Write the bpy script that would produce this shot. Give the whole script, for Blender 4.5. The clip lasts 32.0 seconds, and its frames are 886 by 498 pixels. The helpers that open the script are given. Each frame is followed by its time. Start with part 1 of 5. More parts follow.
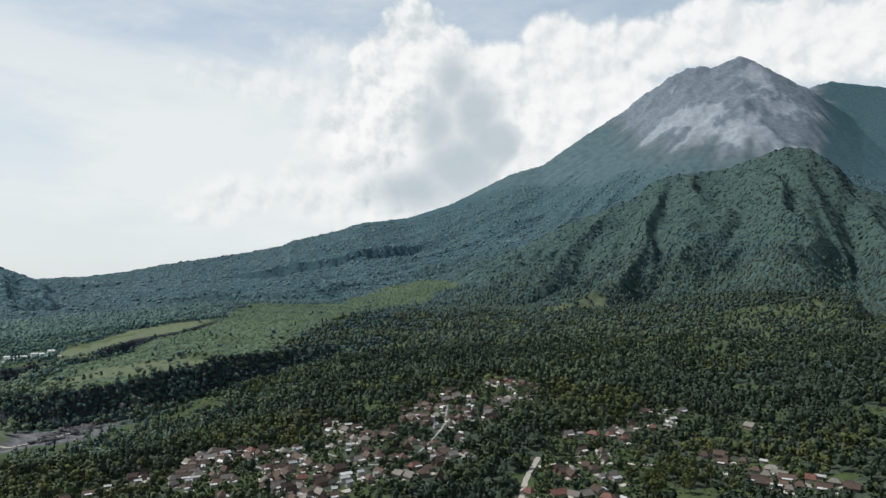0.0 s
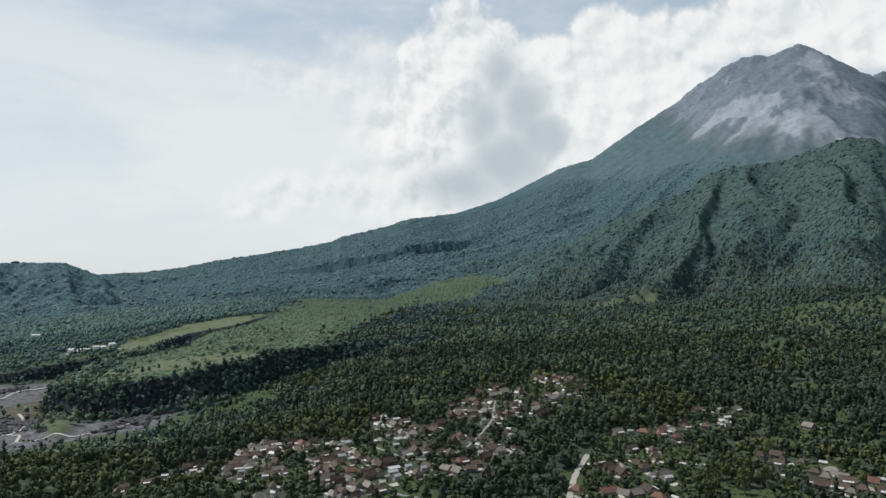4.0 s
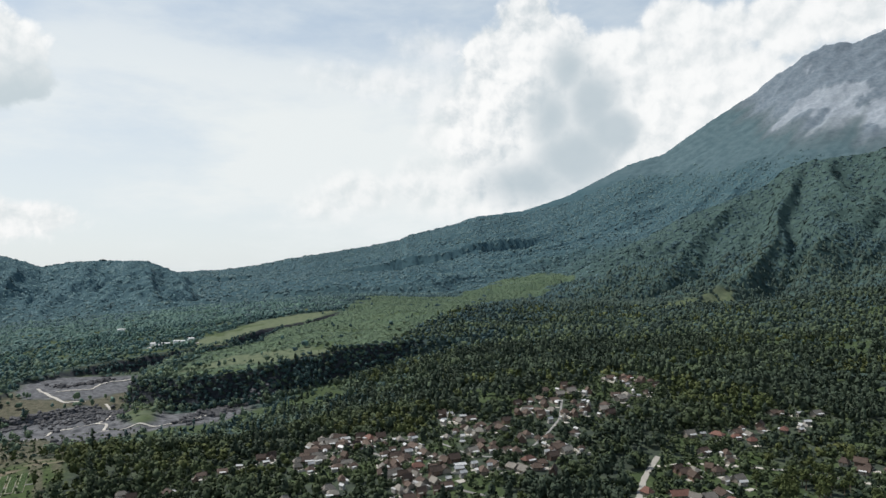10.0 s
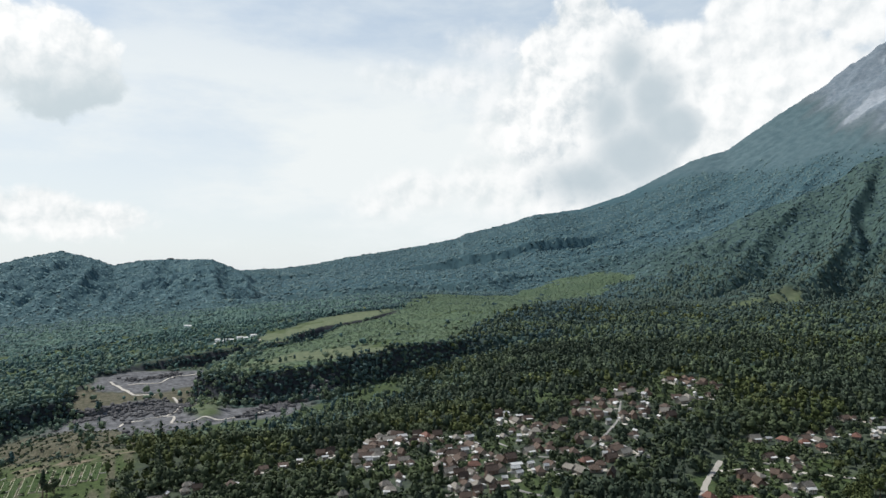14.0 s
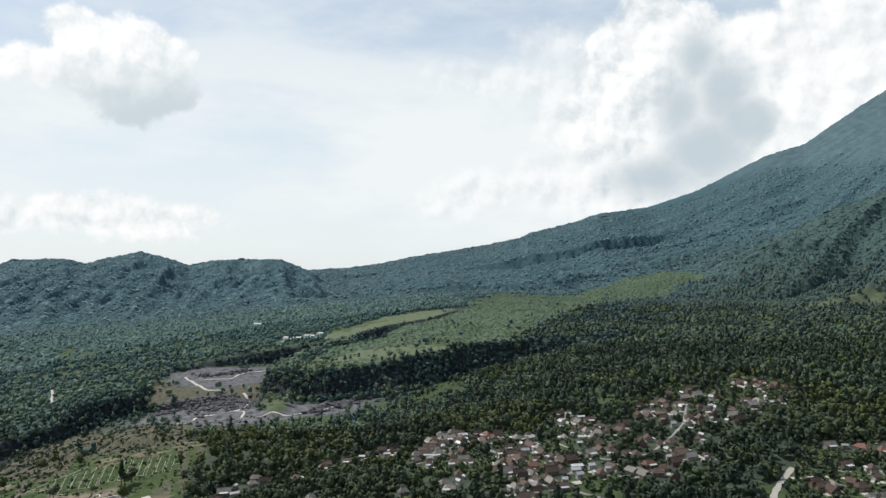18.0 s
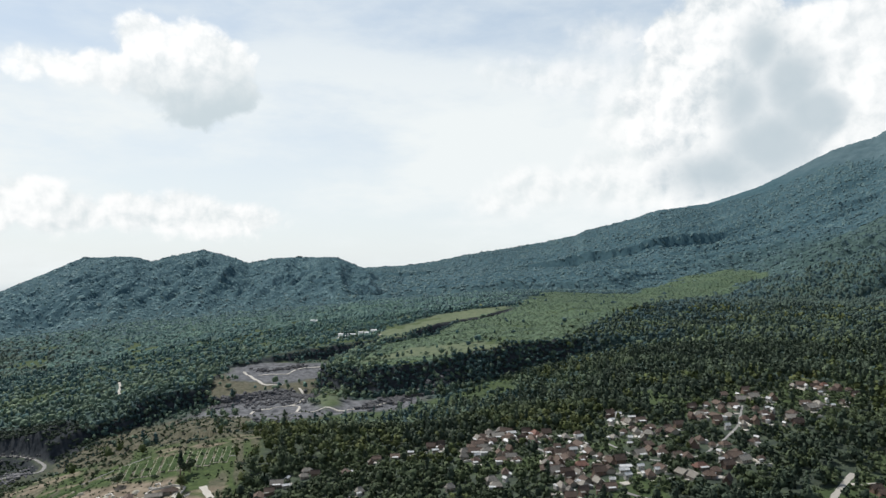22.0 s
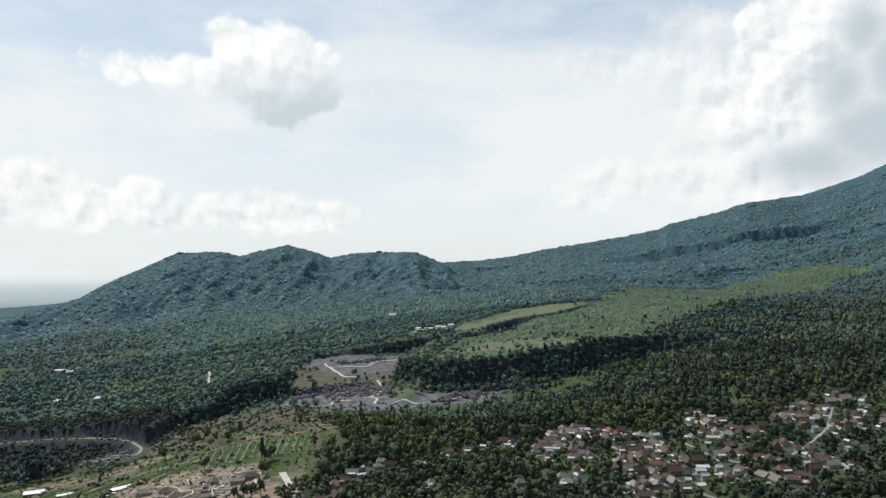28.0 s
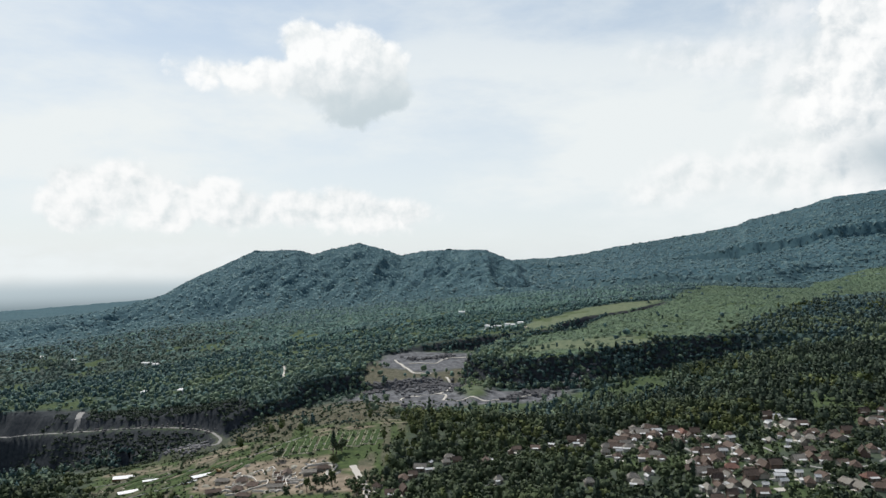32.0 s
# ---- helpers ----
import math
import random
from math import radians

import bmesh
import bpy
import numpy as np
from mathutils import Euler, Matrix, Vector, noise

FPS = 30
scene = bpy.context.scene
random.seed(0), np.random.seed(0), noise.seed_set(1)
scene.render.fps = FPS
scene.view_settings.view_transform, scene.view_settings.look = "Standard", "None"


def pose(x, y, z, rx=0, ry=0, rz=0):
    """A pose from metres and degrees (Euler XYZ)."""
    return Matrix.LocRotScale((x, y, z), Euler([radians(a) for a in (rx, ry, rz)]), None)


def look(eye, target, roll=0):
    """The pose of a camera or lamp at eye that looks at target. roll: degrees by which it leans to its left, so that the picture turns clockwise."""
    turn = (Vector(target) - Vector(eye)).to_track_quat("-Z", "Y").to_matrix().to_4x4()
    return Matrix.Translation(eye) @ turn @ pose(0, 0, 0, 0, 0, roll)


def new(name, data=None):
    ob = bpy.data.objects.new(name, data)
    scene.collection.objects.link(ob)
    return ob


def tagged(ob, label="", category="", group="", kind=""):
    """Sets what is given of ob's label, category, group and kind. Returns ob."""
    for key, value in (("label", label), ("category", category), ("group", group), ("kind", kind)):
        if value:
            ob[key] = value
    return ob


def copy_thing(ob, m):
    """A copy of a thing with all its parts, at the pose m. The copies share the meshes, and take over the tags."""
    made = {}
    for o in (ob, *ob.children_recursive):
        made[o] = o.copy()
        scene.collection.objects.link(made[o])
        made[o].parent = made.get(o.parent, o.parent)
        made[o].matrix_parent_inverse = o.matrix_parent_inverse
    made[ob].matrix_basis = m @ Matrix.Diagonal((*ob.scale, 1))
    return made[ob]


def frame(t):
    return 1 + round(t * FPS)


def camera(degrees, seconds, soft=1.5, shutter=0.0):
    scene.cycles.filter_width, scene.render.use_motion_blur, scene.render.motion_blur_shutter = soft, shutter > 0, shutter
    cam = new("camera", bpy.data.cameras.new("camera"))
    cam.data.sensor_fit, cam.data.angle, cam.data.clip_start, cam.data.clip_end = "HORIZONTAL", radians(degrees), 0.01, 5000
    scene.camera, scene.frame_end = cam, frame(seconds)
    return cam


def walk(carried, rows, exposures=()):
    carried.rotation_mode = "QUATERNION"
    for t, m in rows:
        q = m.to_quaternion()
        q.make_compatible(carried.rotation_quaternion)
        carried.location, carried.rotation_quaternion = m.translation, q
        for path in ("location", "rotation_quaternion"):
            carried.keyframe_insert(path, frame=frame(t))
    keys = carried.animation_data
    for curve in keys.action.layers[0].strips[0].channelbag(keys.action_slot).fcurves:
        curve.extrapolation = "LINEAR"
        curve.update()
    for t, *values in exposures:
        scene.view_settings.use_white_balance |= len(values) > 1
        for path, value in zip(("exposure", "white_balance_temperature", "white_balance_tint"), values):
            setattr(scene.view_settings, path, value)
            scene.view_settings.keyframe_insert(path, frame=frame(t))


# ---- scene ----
cam = camera(65.08, 32.0)
# seconds, eye x, y, z, heading (clockwise from +y), tilt up, lean
PATH = [
    (0, -3.13, 1.25, 125.00, 16.749, 2.164, -0.017),
    (1, -2.87, 1.45, 125.00, 15.573, 2.038, -0.017),
    (2, -2.61, 1.63, 125.01, 14.538, 1.927, -0.017),
    (3, -2.37, 1.78, 125.01, 13.724, 1.850, -0.036),
    (4.5, -2.05, 1.93, 124.98, 12.301, 1.759, -0.070),
    (6, -1.79, 1.95, 124.93, 10.928, 1.718, -0.045),
    (7, -1.67, 1.86, 124.88, 9.986, 1.719, -0.047),
    (8, -1.58, 1.72, 124.82, 9.106, 1.696, -0.014),
    (9, -1.52, 1.54, 124.76, 8.239, 1.659, -0.028),
    (10, -1.48, 1.34, 124.72, 7.268, 1.619, -0.028),
    (11, -1.44, 1.14, 124.71, 6.240, 1.573, 0.008),
    (12, -1.40, 0.96, 124.74, 5.051, 1.529, 0.056),
    (13, -1.30, 0.78, 124.79, 3.829, 1.524, 0.091),
    (14, -1.08, 0.57, 124.86, 2.583, 1.514, 0.065),
    (15, -0.66, 0.32, 124.93, 1.324, 1.520, 0.096),
    (16, 0.00, -0.00, 125.00, -0.027, 1.466, 0.064),
    (17, 0.96, -0.40, 125.04, -1.383, 1.467, 0.050),
    (18, 2.14, -0.86, 125.07, -2.709, 1.460, -0.005),
    (19, 3.48, -1.33, 125.09, -3.997, 1.447, -0.012),
    (20, 4.87, -1.77, 125.10, -5.219, 1.380, 0.017),
    (21, 6.25, -2.14, 125.11, -6.330, 1.340, 0.037),
    (22, 7.53, -2.41, 125.13, -7.264, 1.282, 0.022),
    (23, 8.71, -2.60, 125.14, -8.234, 1.193, 0.033),
    (24, 9.79, -2.73, 125.15, -9.214, 1.145, 0.020),
    (25, 10.75, -2.82, 125.15, -10.224, 1.084, 0.043),
    (26, 11.62, -2.90, 125.13, -11.319, 1.013, 0.025),
    (27, 12.37, -2.99, 125.08, -12.498, 0.942, 0.032),
    (28, 13.05, -3.09, 125.01, -13.788, 0.855, 0.010),
    (29, 13.65, -3.20, 124.92, -15.105, 0.822, -0.030),
    (30, 14.20, -3.32, 124.82, -16.538, 0.795, -0.066),
    (31, 14.71, -3.44, 124.71, -18.012, 0.738, -0.062),
    (32, 15.21, -3.57, 124.60, -19.546, 0.669, -0.093),
]
walk(cam, [(t, pose(x, y, z, 90 + tilt, 0, -head) @ pose(0, 0, 0, 0, 0, lean)) for t, x, y, z, head, tilt, lean in PATH],
     [(0, -0.03), (6, -0.10), (8, -0.06), (13, 0.08), (24, 0.1), (32, 0.04)])

# ---- world, sun, exposure ----
SUN_HEAD, SUN_UP = -58.0, 56.0          # degrees: heading clockwise from +y, height over the horizon
scene.view_settings.exposure = 0.0
world = bpy.data.worlds.new("sky")
scene.world = world
world.use_nodes = True
wn, wl = world.node_tree.nodes, world.node_tree.links
wn.clear()


def wmath(op, a, b=None, c=None):
    node = wn.new("ShaderNodeMath")
    node.operation = op
    for i, v in enumerate((a, b, c)):
        if v is None:
            continue
        if isinstance(v, (int, float)):
            node.inputs[i].default_value = v
        else:
            wl.new(v, node.inputs[i])
    return node.outputs[0]


def wramp(value, lo, hi, a=0.0, b=1.0):
    node = wn.new("ShaderNodeMapRange")
    node.interpolation_type = "SMOOTHSTEP"
    wl.new(value, node.inputs[0])
    for i, v in enumerate((lo, hi, a, b)):
        node.inputs[i + 1].default_value = v
    return node.outputs[0]


def wmix(factor, a, b):
    node = wn.new("ShaderNodeMix")
    node.data_type = "RGBA"
    for socket, v in ((node.inputs[0], factor), (node.inputs[6], a), (node.inputs[7], b)):
        if isinstance(v, tuple):
            socket.default_value = (*v, 1.0)
        elif isinstance(v, (int, float)):
            socket.default_value = v
        else:
            wl.new(v, socket)
    return node.outputs[2]


sky = wn.new("ShaderNodeTexSky")
sky.sky_type, sky.sun_disc = "NISHITA", False
sky.sun_elevation, sky.sun_rotation = radians(SUN_UP), radians(SUN_HEAD)
sky.altitude, sky.air_density, sky.dust_density = 1200, 1.0, 2.5
sky_scaled = wn.new("ShaderNodeVectorMath")
sky_scaled.operation = "SCALE"
wl.new(sky.outputs[0], sky_scaled.inputs[0])
sky_scaled.inputs[3].default_value = 0.12
coord = wn.new("ShaderNodeTexCoord")
ways = coord.outputs["Generated"]
parts = wn.new("ShaderNodeSeparateXYZ")
wl.new(ways, parts.inputs[0])
up = wmath("ARCSINE", parts.outputs[2])
heading = wmath("ARCTAN2", parts.outputs[0], parts.outputs[1])
plane = wn.new("ShaderNodeCombineXYZ")          # heading and height as a flat chart, in degrees
wl.new(wmath("MULTIPLY", heading, 57.2958), plane.inputs[0])
wl.new(wmath("MULTIPLY", up, 57.2958), plane.inputs[1])
chart = plane.outputs[0]


def wnoise(scale, detail=5.0, rough=0.55, stretch=(1, 1, 1), shift=(0, 0, 0), turn=0.0):
    mapping = wn.new("ShaderNodeMapping")
    mapping.inputs["Scale"].default_value, mapping.inputs["Location"].default_value = stretch, (shift[0], shift[1], 3.37)
    mapping.inputs["Rotation"].default_value = (0.4, 0.3, turn)
    wl.new(chart, mapping.inputs[0])
    node = wn.new("ShaderNodeTexNoise")
    wl.new(mapping.outputs[0], node.inputs["Vector"])
    node.inputs["Scale"].default_value, node.inputs["Detail"].default_value = scale, detail
    node.inputs["Roughness"].default_value = rough
    return node.outputs[0]


def swelling(dx, dy):
    """Heaped round billows at several sizes, read a little aside by dx and dy degrees."""
    moved = wn.new("ShaderNodeVectorMath")
    moved.operation = "ADD"
    wl.new(chart, moved.inputs[0])
    moved.inputs[1].default_value = (dx, dy, 0.0)
    stir = wn.new("ShaderNodeTexNoise")
    wl.new(moved.outputs[0], stir.inputs["Vector"])
    stir.inputs["Scale"].default_value, stir.inputs["Detail"].default_value = 0.55, 4.0
    bent = wn.new("ShaderNodeVectorMath")
    bent.operation = "MULTIPLY_ADD"
    wl.new(stir.outputs["Color"], bent.inputs[0])
    bent.inputs[1].default_value = (1.5, 1.5, 0.0)
    wl.new(moved.outputs[0], bent.inputs[2])
    node = wn.new("ShaderNodeTexVoronoi")
    node.voronoi_dimensions, node.feature, node.normalize = "2D", "SMOOTH_F1", True
    wl.new(bent.outputs[0], node.inputs["Vector"])
    for key, value in (("Scale", 0.3), ("Detail", 4.0), ("Roughness", 0.5), ("Lacunarity", 2.2), ("Smoothness", 0.4)):
        node.inputs[key].default_value = value
    return wmath("MULTIPLY", wmath("SUBTRACT", 0.52, node.outputs["Distance"]), 4.5)


split = wn.new("ShaderNodeSeparateXYZ")
wl.new(chart, split.inputs[0])
plane_x, plane_y = split.outputs[0], split.outputs[1]
billow = swelling(0.0, 0.0)
lean = wmath("SUBTRACT", billow, swelling(-0.5, 0.66))     # how far a billow faces the sun


def cloud(puffs, ruffle=0.55):
    """Cover of one cumulus: puffs of (heading, height, half width, half height) in degrees, joined and ruffled by billows."""
    whole = None
    for h, e, a, b in puffs:
        part_x = wmath("MULTIPLY", wmath("SUBTRACT", plane_x, h), 1.0 / a)
        part_y = wmath("MULTIPLY", wmath("SUBTRACT", plane_y, e), 1.0 / b)
        r = wmath("SQRT", wmath("ADD", wmath("POWER", part_x, 2.0), wmath("POWER", part_y, 2.0)))
        held = wmath("MULTIPLY", wmath("SUBTRACT", 1.0, r), min(a, b))
        whole = held if whole is None else wmath("SMOOTH_MAX", whole, held, 0.6)
    return wmath("ADD", whole, wmath("MULTIPLY", billow, ruffle))


# thin high veil over the whole sky, densest low down
veil = wnoise(0.07, 7, 0.6, (0.55, 1.6, 1))
haze = wramp(plane_y, 3.0, 24.0, 1.0, 0.2)
veil_cover = wmath("MINIMUM", wmath("ADD", wmath("MULTIPLY", wramp(veil, 0.38, 0.68), 0.5), wmath("MULTIPLY", haze, 0.75)), 1.0)
clear_sky = wmix(0.45, sky_scaled.outputs[0], (0.49, 0.63, 0.73))
overhead = wramp(plane_y, 26.0, 55.0)                             # clear blue above the veil
veiled = wmix(overhead, wmix(veil_cover, clear_sky, (0.815, 0.86, 0.87)), sky_scaled.outputs[0])
# the tall bank beside the summit, the lone cumulus and the low rows behind the hills
bank = cloud([(20.2, 16.9, 2.3, 1.7), (22.6, 14.2, 3.9, 3.5), (26.3, 18.3, 2.3, 1.9), (29.4, 17.7, 2.0, 1.5), (28.3, 13.8, 5.3, 3.5), (23.6, 16.2, 2.2, 1.5), (22.6, 9.7, 3.4, 2.7), (34.0, 17.6, 2.5, 1.6), (38.0, 18.3, 3.8, 2.0), (43.5, 17.6, 3.9, 2.4), (46.6, 16.8, 3.3, 2.4), (50.1, 16.5, 3.4, 2.6)], 0.7)
column = cloud([(14.4, 19.2, 2.3, 1.9), (16.9, 17.9, 2.0, 1.8), (12.3, 16.6, 2.8, 2.5), (18.1, 15.6, 2.2, 2.2), (15.0, 13.4, 4.5, 4.0), (19.3, 13.2, 2.3, 2.5), (20.5, 10.9, 2.1, 2.0), (17.4, 9.2, 4.0, 3.4), (13.5, 8.1, 4.0, 3.2), (10.6, 12.0, 2.8, 2.8)], 0.75)
thin = cloud([(9.8, 12.2, 5.1, 4.0), (3.3, 15.0, 5.4, 1.1), (6.3, 17.9, 2.1, 1.1), (9.3, 6.8, 6.0, 2.9), (0.7, 6.2, 3.5, 1.5), (-2.4, 5.0, 2.6, 0.9)])
shaded = cloud([(17.7, 16.1, 1.3, 1.6), (19.6, 13.3, 1.8, 2.3), (21.0, 10.9, 2.0, 2.0), (18.2, 9.0, 2.8, 2.2), (16.1, 12.2, 1.6, 2.0), (14.5, 7.0, 3.0, 1.4)], 0.5)                       # its side turned from the sun
lone = cloud([(-30.7, 16.4, 1.6, 1.4), (-27.9, 16.3, 2.2, 1.4), (-25.4, 15.3, 1.9, 1.7), (-28.2, 14.5, 3.6, 2.0), (-25.1, 13.4, 1.9, 1.5), (-26.5, 12.4, 1.9, 1.0), (-33.2, 14.6, 1.6, 0.8), (-36.2, 14.3, 1.7, 0.5)], 0.65)
rows = cloud([(-47.0, 4.4, 2.2, 2.0), (-44.2, 5.2, 2.0, 1.6), (-41.5, 4.0, 2.4, 1.6), (-38.3, 4.6, 2.0, 1.4), (-35.8, 3.6, 2.6, 1.1), (-31.0, 3.9, 2.2, 1.0), (-27.5, 3.8, 2.4, 1.2), (-24.0, 3.4, 2.4, 1.0)])
facing = wramp(lean, -1.3, 0.7)
under = wramp(shaded, -1.2, 1.8)
bank_colour = wmix(wmath("ADD", wmath("MULTIPLY", facing, 0.75), 0.25), (0.62, 0.68, 0.71), (0.97, 0.975, 0.97))
column_lit = wmath("MULTIPLY", wmath("ADD", wmath("MULTIPLY", facing, 0.8), 0.2), wmath("SUBTRACT", 1.0, wmath("MULTIPLY", under, 0.95)))
column_colour = wmix(column_lit, (0.50, 0.58, 0.63), (0.97, 0.975, 0.97))
lone_low = wramp(wmath("ADD", wmath("SUBTRACT", plane_y, wmath("MULTIPLY", plane_x, 0.22)), wmath("MULTIPLY", billow, 0.9)), 18.0, 24.0)
lone_colour = wmix(wmath("MULTIPLY", lone_low, wmath("ADD", wmath("MULTIPLY", facing, 0.7), 0.4)), (0.56, 0.64, 0.68), (0.97, 0.975, 0.97))
row_colour = wmix(facing, (0.66, 0.72, 0.74), (0.96, 0.96, 0.955))
# the misty plain behind the hills, paler towards the horizon
veiled = wmix(wramp(plane_y, -1.0, -2.6), veiled, (0.46, 0.54, 0.58))
veiled = wmix(wramp(plane_y, -2.4, -4.4), veiled, (0.15, 0.205, 0.235))
total = wmix(wramp(rows, -0.3, 0.55, 0.0, 0.9), veiled, row_colour)
total = wmix(wramp(thin, -0.4, 1.4, 0.0, 0.62), total, row_colour)
total = wmix(wramp(bank, -0.3, 0.7, 0.0, 0.93), total, bank_colour)
total = wmix(wramp(column, -0.25, 0.55, 0.0, 0.95), total, column_colour)
total = wmix(wramp(lone, -0.35, 0.45, 0.0, 0.96), total, lone_colour)
background = wn.new("ShaderNodeBackground")
wl.new(total, background.inputs[0])
background.inputs[1].default_value = 1.0
wl.new(background.outputs[0], wn.new("ShaderNodeOutputWorld").inputs[0])

sun = new("sun", bpy.data.lights.new("sun", "SUN"))
sun.data.energy, sun.data.angle, sun.data.color = 4.6, radians(0.6), (1.0, 0.95, 0.87)
sun_from = Vector((math.sin(radians(SUN_HEAD)) * math.cos(radians(SUN_UP)), math.cos(radians(SUN_HEAD)) * math.cos(radians(SUN_UP)), math.sin(radians(SUN_UP))))
sun.matrix_world = look(sun_from * 500, (0, 0, 0))

# ---- materials ----
class Mat:
    """A small builder of node materials."""

    def __init__(self, name, rough=0.8, metal=0.0, sheen=0.0):
        self.m = bpy.data.materials.new(name)
        self.m.use_nodes = True
        self.n, self.l = self.m.node_tree.nodes, self.m.node_tree.links
        self.b = self.n["Principled BSDF"]
        self.b.inputs["Roughness"].default_value = rough
        self.b.inputs["Metallic"].default_value = metal
        self.b.inputs["Sheen Weight"].default_value = sheen
        self.b.inputs["Specular IOR Level"].default_value = 0.25
        self.place = self.n.new("ShaderNodeTexCoord").outputs["Object"]

    def put(self, socket, v):
        if isinstance(v, tuple):
            socket.default_value = (*v, 1.0) if len(v) == 3 else v
        elif isinstance(v, (int, float)):
            socket.default_value = v
        else:
            self.l.new(v, socket)

    def noise(self, size, detail=4.0, rough=0.55, place=None):
        node = self.n.new("ShaderNodeTexNoise")
        self.l.new(place or self.place, node.inputs["Vector"])
        node.inputs["Scale"].default_value, node.inputs["Detail"].default_value, node.inputs["Roughness"].default_value = 1.0 / size, detail, rough
        return node.outputs[0]

    def cells(self, size):
        node = self.n.new("ShaderNodeTexVoronoi")
        self.l.new(self.place, node.inputs["Vector"])
        node.inputs["Scale"].default_value = 1.0 / size
        return node.outputs[0]

    def ramp(self, v, lo, hi, a=0.0, b=1.0):
        node = self.n.new("ShaderNodeMapRange")
        self.l.new(v, node.inputs[0])
        for i, w in enumerate((lo, hi, a, b)):
            node.inputs[i + 1].default_value = w
        return node.outputs[0]

    def mix(self, f, a, b):
        node = self.n.new("ShaderNodeMix")
        node.data_type = "RGBA"
        for socket, v in ((node.inputs[0], f), (node.inputs[6], a), (node.inputs[7], b)):
            self.put(socket, v)
        return node.outputs[2]

    def math(self, op, a, b):
        node = self.n.new("ShaderNodeMath")
        node.operation = op
        self.put(node.inputs[0], a), self.put(node.inputs[1], b)
        return node.outputs[0]

    def attribute(self, name):
        node = self.n.new("ShaderNodeAttribute")
        node.attribute_name = name
        return node.outputs["Fac"]

    def chance(self):
        return self.n.new("ShaderNodeObjectInfo").outputs["Random"]

    def island(self):
        return self.n.new("ShaderNodeNewGeometry").outputs["Random Per Island"]

    def colour(self, v):
        self.put(self.b.inputs["Base Color"], v)
        return self

    def bump(self, v, deep, strength=0.6):
        node = self.n.new("ShaderNodeBump")
        node.inputs["Strength"].default_value, node.inputs["Distance"].default_value = strength, deep
        self.l.new(v, node.inputs["Height"])
        self.l.new(node.outputs[0], self.b.inputs["Normal"])
        return self


def foliage(name, dark, light, pale=None):
    mat = Mat(name, 0.7)
    mat.b.inputs["Specular IOR Level"].default_value = 0.1
    tint = mat.mix(mat.island(), dark, light)
    tint = mat.mix(mat.ramp(mat.noise(90, 3), 0.42, 0.66), tint, pale or light)
    mat.colour(mat.mix(mat.ramp(mat.noise(2.5, 2), 0.3, 0.7, 0, 0.45), tint, dark))
    return mat.m


LEAF = foliage("leaf_broad", (0.033, 0.048, 0.029), (0.065, 0.089, 0.047), (0.077, 0.102, 0.046))
LEAF_WOOD = foliage("leaf_wood", (0.038, 0.057, 0.040), (0.073, 0.102, 0.060), (0.088, 0.118, 0.060))
# valley and pine: cool hue stands for the haze over the plain
LEAF_VALLEY_HAZE = foliage("leaf_valley_haze", (0.050, 0.082, 0.066), (0.100, 0.146, 0.104), (0.142, 0.186, 0.108))
LEAF_PINE_HAZE = foliage("leaf_pine_haze", (0.033, 0.063, 0.065), (0.053, 0.097, 0.092))
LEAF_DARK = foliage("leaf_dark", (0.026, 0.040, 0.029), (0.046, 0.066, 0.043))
# slope, spur, far and hill leaves are blued: distance haze put into their colour
LEAF_SLOPE_HAZE = foliage("leaf_slope_haze", (0.050, 0.096, 0.096), (0.084, 0.152, 0.136), (0.102, 0.172, 0.132))
LEAF_HEATH = foliage("leaf_heath", (0.060, 0.096, 0.066), (0.088, 0.130, 0.082), (0.098, 0.138, 0.080))
LEAF_SPUR_HAZE = foliage("leaf_spur_haze", (0.031, 0.060, 0.068), (0.051, 0.092, 0.098), (0.064, 0.106, 0.096))
# darker copy of the spur leaf: painted shade for its right side
LEAF_SPUR_SHADE = foliage("leaf_spur_shade", (0.025, 0.047, 0.050), (0.041, 0.072, 0.072), (0.052, 0.082, 0.066))
# palest and bluest, for the thickest haze
LEAF_FAR_HAZE = foliage("leaf_far_haze", (0.048, 0.090, 0.104), (0.078, 0.132, 0.144), (0.088, 0.144, 0.144))
LEAF_HILL_HAZE = foliage("leaf_hill_haze", (0.054, 0.108, 0.128), (0.088, 0.160, 0.176), (0.098, 0.170, 0.174))
# blue share raised here too, as thin haze in the leaf colour
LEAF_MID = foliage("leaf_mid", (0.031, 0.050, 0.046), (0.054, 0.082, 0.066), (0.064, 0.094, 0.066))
# paler leaf for the left groves, their sunlit tops put into the colour
LEAF_SUNLIT = foliage("leaf_sunlit", (0.064, 0.106, 0.086), (0.114, 0.172, 0.118), (0.138, 0.196, 0.118))
LEAF_PALE = foliage("leaf_pale", (0.042, 0.058, 0.024), (0.084, 0.108, 0.038), (0.094, 0.106, 0.040))
bark = Mat("bark", 0.9)
bark.colour(bark.mix(bark.ramp(bark.noise(0.3), 0.3, 0.7), (0.09, 0.065, 0.045), (0.20, 0.16, 0.12))).bump(bark.noise(0.08), 0.02)
BARK = bark.m

ground_mat = Mat("ground", 0.95)
ground_mat.b.inputs["Specular IOR Level"].default_value = 0.08
g = ground_mat
forest = g.mix(g.ramp(g.noise(14, 3), 0.35, 0.65), (0.038, 0.066, 0.062), (0.058, 0.096, 0.086))
# upland and heath blued, so the far ground colour carries the haze
upland_haze = g.mix(g.ramp(g.noise(14, 3), 0.35, 0.65), (0.037, 0.076, 0.094), (0.054, 0.102, 0.118))
